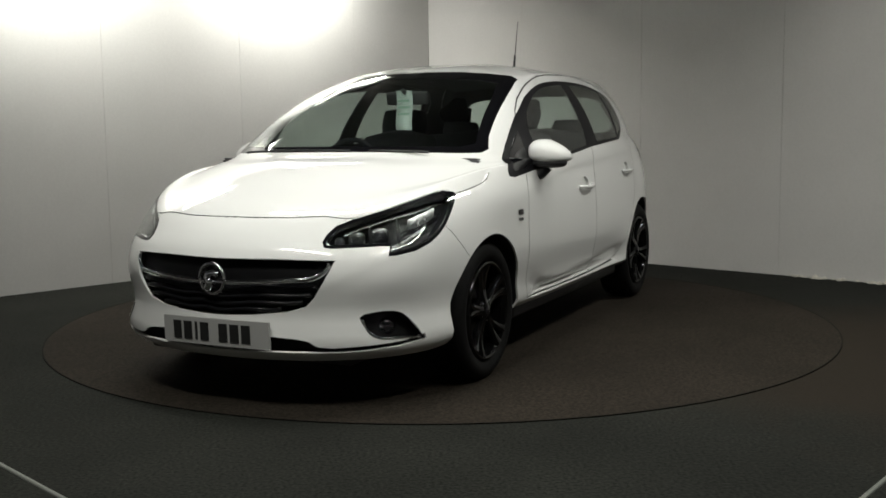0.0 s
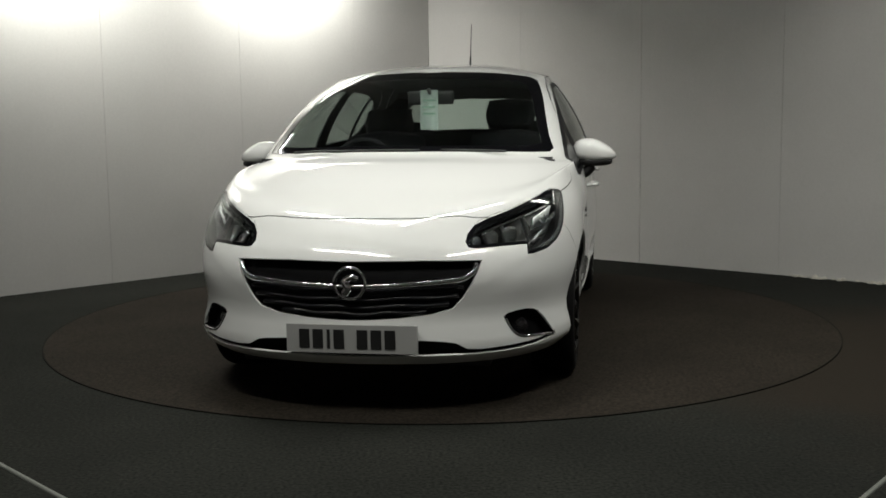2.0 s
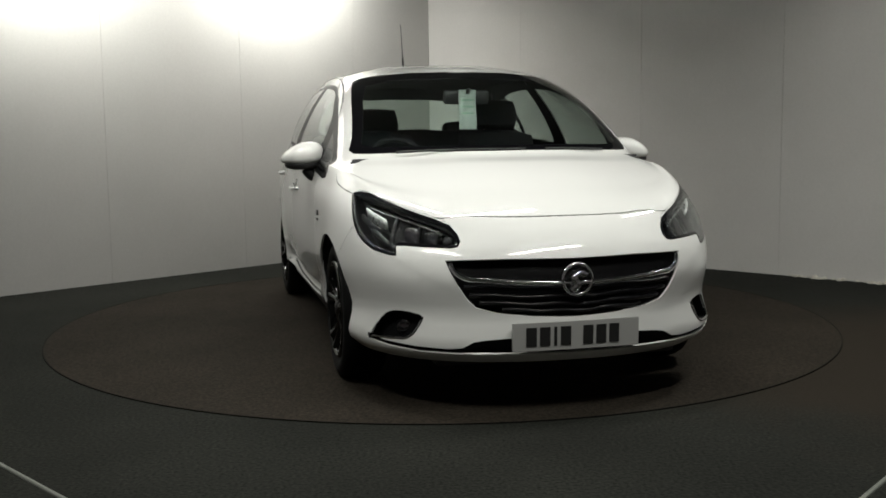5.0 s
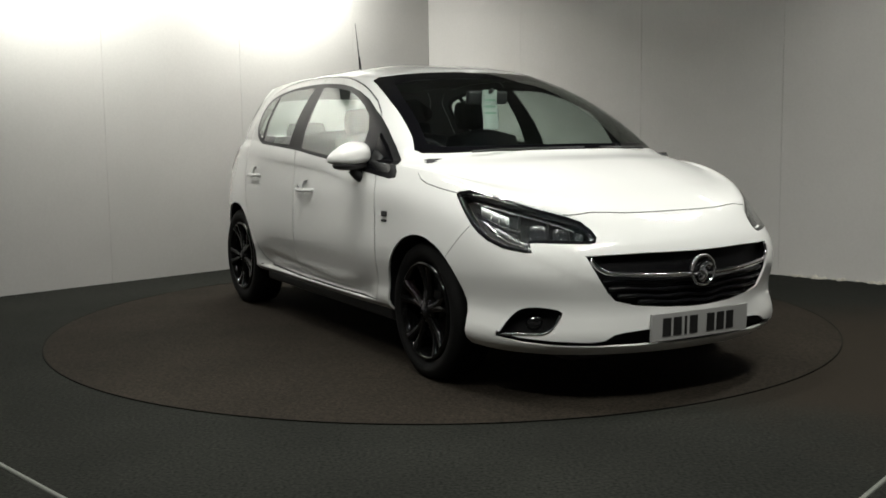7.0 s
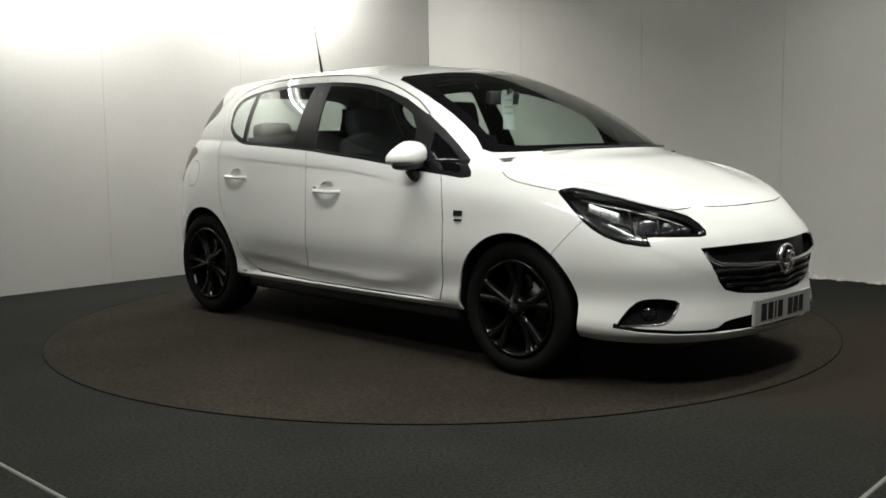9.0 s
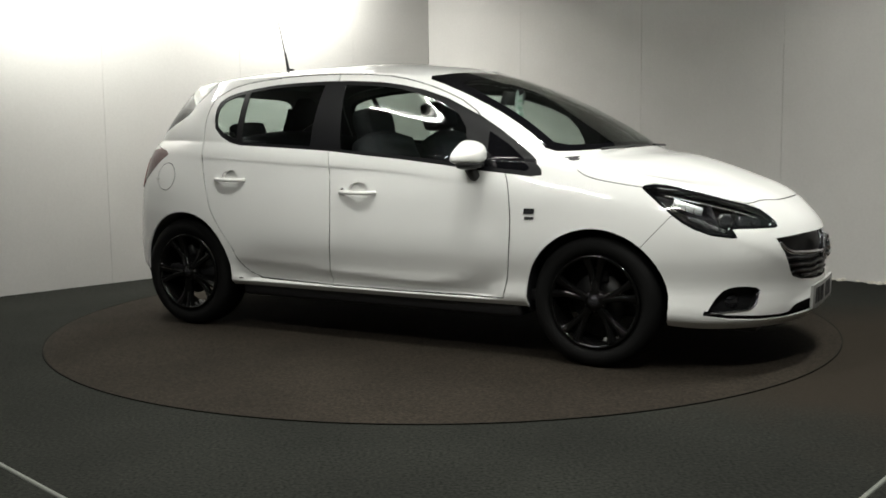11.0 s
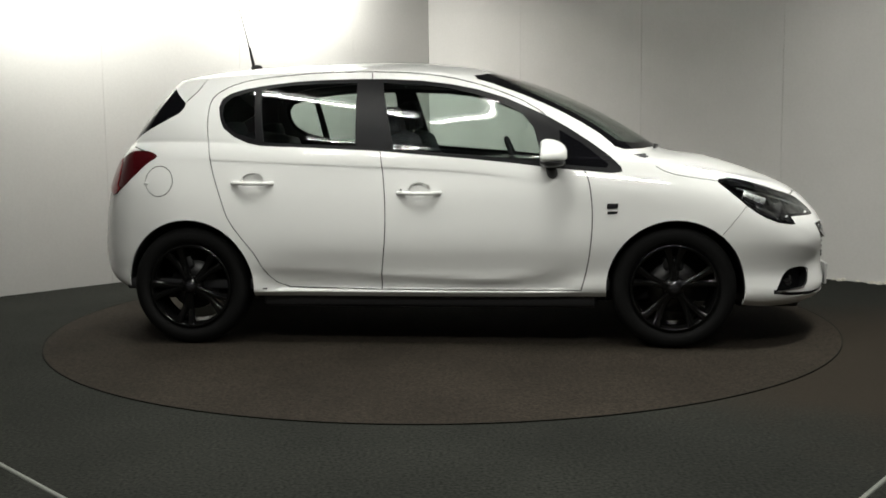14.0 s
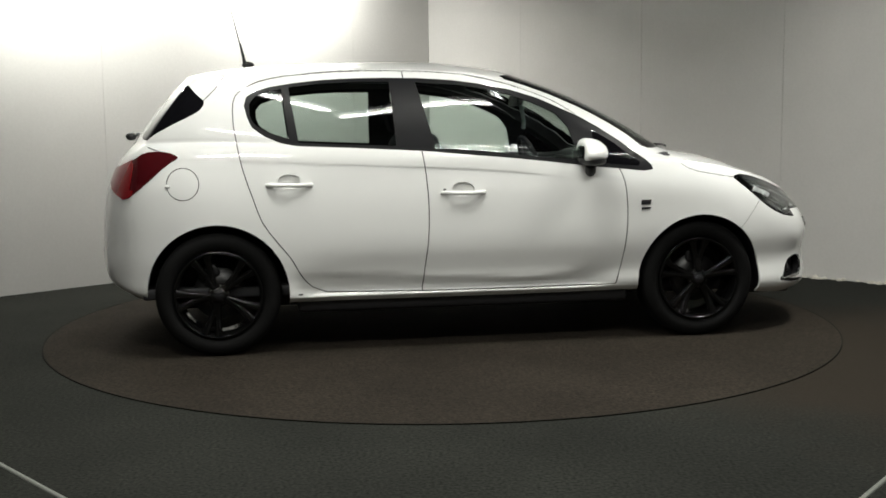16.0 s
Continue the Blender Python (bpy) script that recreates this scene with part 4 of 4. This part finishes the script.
aerial = part("aerial", tube([(-1.105, 0, 1.48), (-1.110, 0, 1.51), (-1.118, 0, 1.55), (-1.130, 0, 1.61)], 0.012, 10, 4, 0.006), BLACK, car, "black roof aerial leaning back")
bm = bmesh.new()
blob(bm, (-1.09, 0, 1.492), (0.035, 0.014, 0.018), 1.0)
part("aerial_foot", bm, BLACK, aerial)
part("rod", tube([(-1.128, 0, 1.59), (-1.155, 0, 1.71), (-1.185, 0, 1.835)], 0.0035, 8, 3, 0.002), BLACK, aerial)
for pts in (([(1.185, -0.52, 1.013), (1.205, -0.45, 1.017), (1.218, -0.20, 1.021), (1.218, 0.10, 1.021)]), ([(1.212, 0.20, 1.021), (1.20, 0.40, 1.017), (1.185, 0.50, 1.013)])):
    part("wiper", tube(pts, 0.006, 8), BLACK, car, "black windscreen wiper")
part("rear_wiper", tube([(-1.735, 0.0, 1.095), (-1.745, 0.02, 1.10), (-1.72, 0.15, 1.11), (-1.70, 0.30, 1.115)], 0.012, 8), BLACK, car, "black rear wiper")
bm = bmesh.new()
blob(bm, (-1.745, 0, 1.098), (0.03, 0.025, 0.022), 1.0)
part("wiper_hub", bm, BLACK, car)

# ------------------------------------------------------------ wheels
TYRE = [(0.222, -0.02), (0.232, -0.004), (0.262, 0.004), (0.285, 0.000), (0.301, -0.012), (0.309, -0.030), (0.310, -0.060), (0.310, -0.150), (0.301, -0.185), (0.262, -0.200), (0.222, -0.185)]
RIM = [(0.223, -0.012), (0.220, 0.001), (0.212, 0.004), (0.205, -0.004), (0.198, -0.030), (0.192, -0.150), (0.222, -0.19)]


def spoke(bm, a):
    """A twin spoke that widens towards the rim, with a chamfered edge."""
    for da in (-0.17, 0.17):
        rows = []
        for k in range(8):
            f = k / 7
            r = 0.040 + (0.206 - 0.040) * f
            ang = a + da * (0.35 + 0.75 * f)
            half = 0.017 - 0.004 * f + 0.010 * f ** 6
            y = 0.004 - 0.022 * math.sin(math.pi * f) * 0.6 - 0.012 * (1 - f) + 0.002
            c, s_ = math.cos(ang), math.sin(ang)
            row = []
            for off, dy in ((-half, -0.030), (-half, -0.006), (-half * 0.55, 0.0), (half * 0.55, 0.0), (half, -0.006), (half, -0.030)):
                row.append(bm.verts.new((r * c - off * s_, y + dy, r * s_ + off * c)))
            rows.append(row)
        for p, q in zip(rows, rows[1:]):
            for k in range(5):
                bm.faces.new((p[k], q[k], q[k + 1], p[k + 1]))
    return bm


BRAKE = material("dark_brake_steel", (0.06, 0.06, 0.06), 0.45, 1.0)


def wheel():
    w = new("wheel")
    bm = bmesh.new()
    lathe(bm, TYRE, 72)
    for f in bm.faces:
        f.normal_flip()
    part("tyre", bm, RUBBER, w, "black road tyre")
    bm = bmesh.new()
    lathe(bm, RIM, 72)
    bmesh.ops.recalc_face_normals(bm, faces=bm.faces)
    rim = part("rim", bm, RIMBLACK, w, "gloss black alloy rim")
    for k in range(5):
        b2 = spoke(bmesh.new(), math.pi / 2 + k * 2 * math.pi / 5)
        bmesh.ops.recalc_face_normals(b2, faces=b2.faces)
        part("spoke", b2, RIMBLACK, rim)
    bm = bmesh.new()
    lathe(bm, [(0.0005, -0.002), (0.030, -0.003), (0.034, -0.008), (0.052, -0.012), (0.058, -0.022), (0.058, -0.05)], 32)
    bmesh.ops.recalc_face_normals(bm, faces=bm.faces)
    part("hub", bm, RIMBLACK, rim)
    bm = bmesh.new()
    lathe(bm, [(0.0005, 0.001), (0.020, 0.0005), (0.024, -0.003)], 24)
    bmesh.ops.recalc_face_normals(bm, faces=bm.faces)
    part("centre_cap", bm, BUCKET, rim, "small metal centre cap")
    for k in range(5):
        a = math.pi / 2 + (k + 0.5) * 2 * math.pi / 5
        bm = bmesh.new()
        lathe(bm, [(0.0005, 0.004), (0.007, 0.003), (0.0085, -0.006)], 10, Matrix.Translation((0.043 * math.cos(a), -0.014, 0.043 * math.sin(a))))
        part("wheel_bolt", bm, BRAKE, rim)
    bm = bmesh.new()
    lathe(bm, [(0.05, -0.075), (0.130, -0.075), (0.130, -0.095), (0.05, -0.095)], 40)
    bmesh.ops.recalc_face_normals(bm, faces=bm.faces)
    part("brake_disc", bm, BRAKE, w, "dull steel brake disc")
    bm = bmesh.new()
    box(bm, -0.05, 0.05, -0.12, -0.06, 0.085, 0.15, 0.012)
    part("brake_caliper", bm, BLACK, w)
    return w


first = wheel()
first.parent = car
spots = [(1.265, -1, 0), (-1.247, -1, 25), (1.265, 1, 10), (-1.247, 1, 40)]
for i, (x, s, spin) in enumerate(spots):
    m = pose(x, s * 0.828, 0.310, 0, 0, 180 if s < 0 else 0) @ pose(0, 0, 0, 0, spin, 0)
    if i == 0:
        first.matrix_basis = m
    else:
        copy_thing(first, m)
p, n = flank_at(-1.475, 0.853, -1)
bm = bmesh.new()
blob(bm, p + n * 0.002, (0.014, 0.006, 0.009), 1.0)
part("flap_catch", bm, PAINT, car, "small white catch of the fuel flap")
# the wheel arches' black liners
for x, s, r in ((1.270, -1, 0.350), (-1.247, -1, 0.356), (1.270, 1, 0.350), (-1.247, 1, 0.356)):
    bm = bmesh.new()
    rows = []
    for k in range(33):
        a = math.radians(-10 + (202 if x > 0 else 190) * k / 32)
        hit = flank_at_or_none(x + (r + 0.012) * math.cos(a), 0.31 + (r + 0.012) * math.sin(a), s)
        edge = min(0.838, abs(hit.y) - 0.014) if hit else 0.80
        rows.append([bm.verts.new((x + q * math.cos(a), s * y, 0.31 + q * math.sin(a))) for q, y in ((r - 0.003, edge), (r, min(0.78, edge - 0.02)), (r, 0.56), (0.02, 0.555))])
    for p, q in zip(rows, rows[1:]):
        for k in range(3):
            bm.faces.new((p[k], q[k], q[k + 1], p[k + 1]))
    part("arch_liner", bm, BLACK, car, "black wheel arch liner")

# ------------------------------------------------------------ underside and cabin
bm = bmesh.new()
box(bm, -1.55, 1.90, -0.55, 0.55, 0.20, 0.28, 0.02)
box(bm, -0.86, 0.88, -0.79, 0.79, 0.20, 0.285, 0.02)
part("underbody", bm, BLACK, car, "black underside")
bm = bmesh.new()
box(bm, 1.62, 1.94, -0.52, 0.52, 0.170, 0.215, 0.015)
part("chin_lip", bm, BLACK, car, "black lip under the front bumper")
bm = bmesh.new()
box(bm, -1.62, 0.95, -0.76, 0.76, 0.285, 0.34, 0.01)
part("cabin_floor", bm, CABIN, car)
bm = bmesh.new()
prof = [(1.10, 0.50), (0.72, 0.50), (0.62, 0.66), (0.60, 0.84), (0.66, 0.925), (0.80, 0.955), (1.02, 0.975), (1.14, 0.985)]
lo = [bm.verts.new((x, -0.72, z)) for x, z in prof]
hi = [bm.verts.new((x, 0.72, z)) for x, z in prof]
bm.faces.new(lo)
bm.faces.new(hi[::-1])
for k in range(len(prof)):
    bm.faces.new((lo[k], lo[(k + 1) % len(prof)], hi[(k + 1) % len(prof)], hi[k]))
bmesh.ops.recalc_face_normals(bm, faces=bm.faces)
bmesh.ops.bevel(bm, geom=list(bm.edges), offset=0.012, segments=2, affect="EDGES")
part("dashboard", bm, CABIN, car, "dark moulded dashboard")
bm = bmesh.new()
blob(bm, (0.72, -0.37, 0.955), (0.12, 0.17, 0.055), 1.0)
part("instrument_hood", bm, CABIN, car)
bm = bmesh.new()
m = pose(0.47, -0.37, 0.90, 0, 0, -90) @ pose(0, 0, 0, 22, 0, 0)
lathe(bm, [(0.178 + 0.014 * math.cos(a * math.pi / 5), 0.014 * math.sin(a * math.pi / 5)) for a in range(10)], 40, m, close=True)
wheel_ring = part("steering_wheel", bm, CLOTH, car, "black steering wheel")
bm = bmesh.new()
blob(bm, (0, 0, 0), (0.065, 0.02, 0.055), 1.0)
box(bm, -0.17, 0.17, -0.008, 0.008, -0.018, 0.018, 0.005)
box(bm, -0.018, 0.018, -0.008, 0.008, -0.17, 0.0, 0.005)
bmesh.ops.transform(bm, matrix=m, verts=bm.verts)
part("wheel_boss", bm, CABIN, wheel_ring)


def cushion(sx, sy, sz, bulge=0.25, n=10):
    """A soft block: rounded corners, swollen faces."""
    bm = bmesh.new()
    bmesh.ops.create_cube(bm, size=2.0)
    bmesh.ops.subdivide_edges(bm, edges=bm.edges, cuts=n - 3, use_grid_fill=True)
    for v in bm.verts:
        c = v.co
        ball = c.normalized()
        q = c.lerp(ball * 1.25, 0.42 if bulge else 0.2)
        v.co = (q.x * sx / 2, q.y * sy / 2, q.z * sz / 2)
    return bm


def seat(x, y, drop):
    st = new("front_seat")
    st.parent = car
    tagged(st, "black cloth front seat with headrest")
    b = part("seat_base", cushion(0.54, 0.50, 0.20), CLOTH, st)
    b.matrix_local = pose(0.24, 0, 0.50, 0, -6, 0)
    b = part("backrest", cushion(0.17, 0.47, 0.60), CLOTH, st)
    b.matrix_local = pose(-0.07, 0, 0.80, 0, -18, 0)
    b = part("headrest", cushion(0.11, 0.27, 0.17), CLOTH, st)
    b.matrix_local = pose(-0.205, 0, 1.20 - drop, 0, -14, 0)
    for dy in (-0.06, 0.06):
        part("headrest_post", tube([(-0.165, dy, 1.02), (-0.19, dy, 1.16 - drop)], 0.006, 8), STEEL, st)
    st.matrix_local = pose(x, y, 0)


seat(-0.02, -0.37, 0.050)
seat(-0.02, 0.37, 0.0)
b = part("rear_bench", cushion(0.50, 1.30, 0.20), CLOTH, car, "black cloth rear bench")
b.matrix_local = pose(-0.66, 0, 0.53, 0, -4, 0)
b = part("rear_backrest", cushion(0.18, 1.32, 0.60), CLOTH, car, "black cloth rear backrest")
b.matrix_local = pose(-1.0, 0, 0.80, 0, -16, 0)
for y in (-0.40, 0.40):
    b = part("rear_headrest", cushion(0.10, 0.24, 0.11), CLOTH, car)
    b.matrix_local = pose(-1.115, y, 1.11, 0, -14, 0)
bm = bmesh.new()
box(bm, -1.62, -1.10, -0.64, 0.64, 0.995, 1.02, 0.006)
part("parcel_shelf", bm, CABIN, car)
bm = bmesh.new()
box(bm, -0.018, 0.018, -0.125, 0.125, -0.036, 0.036, 0.012)
mirror_in = part("rear_view_mirror", bm, BLACK, car, "black inside mirror")
mirror_in.matrix_local = pose(0.46, 0.015, 1.285, 0, 12, 0)
part("mirror_stem", tube([(0.01, 0, 0.02), (0.05, 0, 0.05)], 0.012, 8), BLACK, mirror_in)
# paper tag that hangs under the inside mirror
TAG = material("pale_green_paper", (0.30, 0.35, 0.33), 0.7, grain=0.03, scale=90)
TAGINK = material("green_print", (0.17, 0.27, 0.21), 0.7)
bm = bmesh.new()
rows = []
for k in range(9):
    z = 1.325 - 0.21 * k / 8
    x = 0.50 - 0.008 * math.sin(k * 0.7)
    rows.append([bm.verts.new((x + o, y, z)) for y, o in ((-0.035, 0.0), (0.060, 0.0), (0.060, -0.0015), (-0.035, -0.0015))])
for a, b in zip(rows, rows[1:]):
    for k in range(4):
        bm.faces.new((a[k], a[(k + 1) % 4], b[(k + 1) % 4], b[k]))
bmesh.ops.recalc_face_normals(bm, faces=bm.faces)
tag = part("price_tag", bm, TAG, car, "pale green paper tag hanging behind the windscreen")
for z in (1.27, 1.235, 1.20, 1.165):
    bm = bmesh.new()
    box(bm, 0.5025, 0.5045, -0.022, 0.047, z - 0.006, z + 0.006)
    part("print_bar", bm, TAGINK, tag, smooth=False)
SKIN.free()
FINE.free()

# ------------------------------------------------------------ lamps of the room
for px, py, ang, half, power, spread, tilt in ((-1.00, -1.25, -40, 0.75, 16, 120, 0), (0.27, -1.45, 40, 0.75, 16, 120, 0),
                                               (-1.2, -3.25, -40, 0.75, 42, 145, 0), (1.2, -3.25, 40, 0.75, 44, 145, 0), (2.4, -0.8, 44, 0.55, 44, 145, 0),
                                               (-1.10, 2.48, 44, 0.55, 58, 180, 22), (-2.51, 1.09, 44, 0.55, 60, 180, 22), (3.08, 0.66, -42, 0.55, 4, 180, 22)):
    fix = tagged(new("ceiling_light"), "white twin-tube ceiling light fitting", "ceiling light", "ceiling lights round the turntable")
    bm = bmesh.new()
    box(bm, -half - 0.03, half + 0.03, -0.12, 0.12, 0.0, 0.05, 0.01)
    part("housing", bm, material("lamp_housing", (0.7, 0.7, 0.7), 0.5), fix)
    for dy in (-0.06, 0.06):
        bm = bmesh.new()
        r = bmesh.ops.create_cone(bm, cap_ends=True, segments=12, radius1=0.016, radius2=0.016, depth=half * 2)
        bmesh.ops.transform(bm, matrix=Matrix.Translation((0, dy, -0.025)) @ pose(0, 0, 0, 0, 90, 0), verts=r["verts"])
        part("tube", bm, TUBE, fix)
    fix.matrix_world = pose(px, py, CEIL - 0.05, 0, 0, ang)
    lamp("ceiling_lamp", (px, py, CEIL - 0.12), (px, py, 0), power, half * 2, 0.06, (0.98, 0.98, 0.91), spread).rotation_euler = (radians(tilt), 0, radians(ang))


# ------------------------------------------------------------ what moves
def turn(t):
    return -115.8816 + 8.00157 * t - 0.012915 * t * t


def motions():
    rows = [k * 0.5 for k in range(33)]
    walk(turntable, [(t, pose(0, 0, 0, 0, 0, turn(t))) for t in rows])
    walk(car, [(t, pose(0, 0, 0.004, 0, 0, turn(t)) @ pose(0, YO, 0)) for t in rows])


motions()
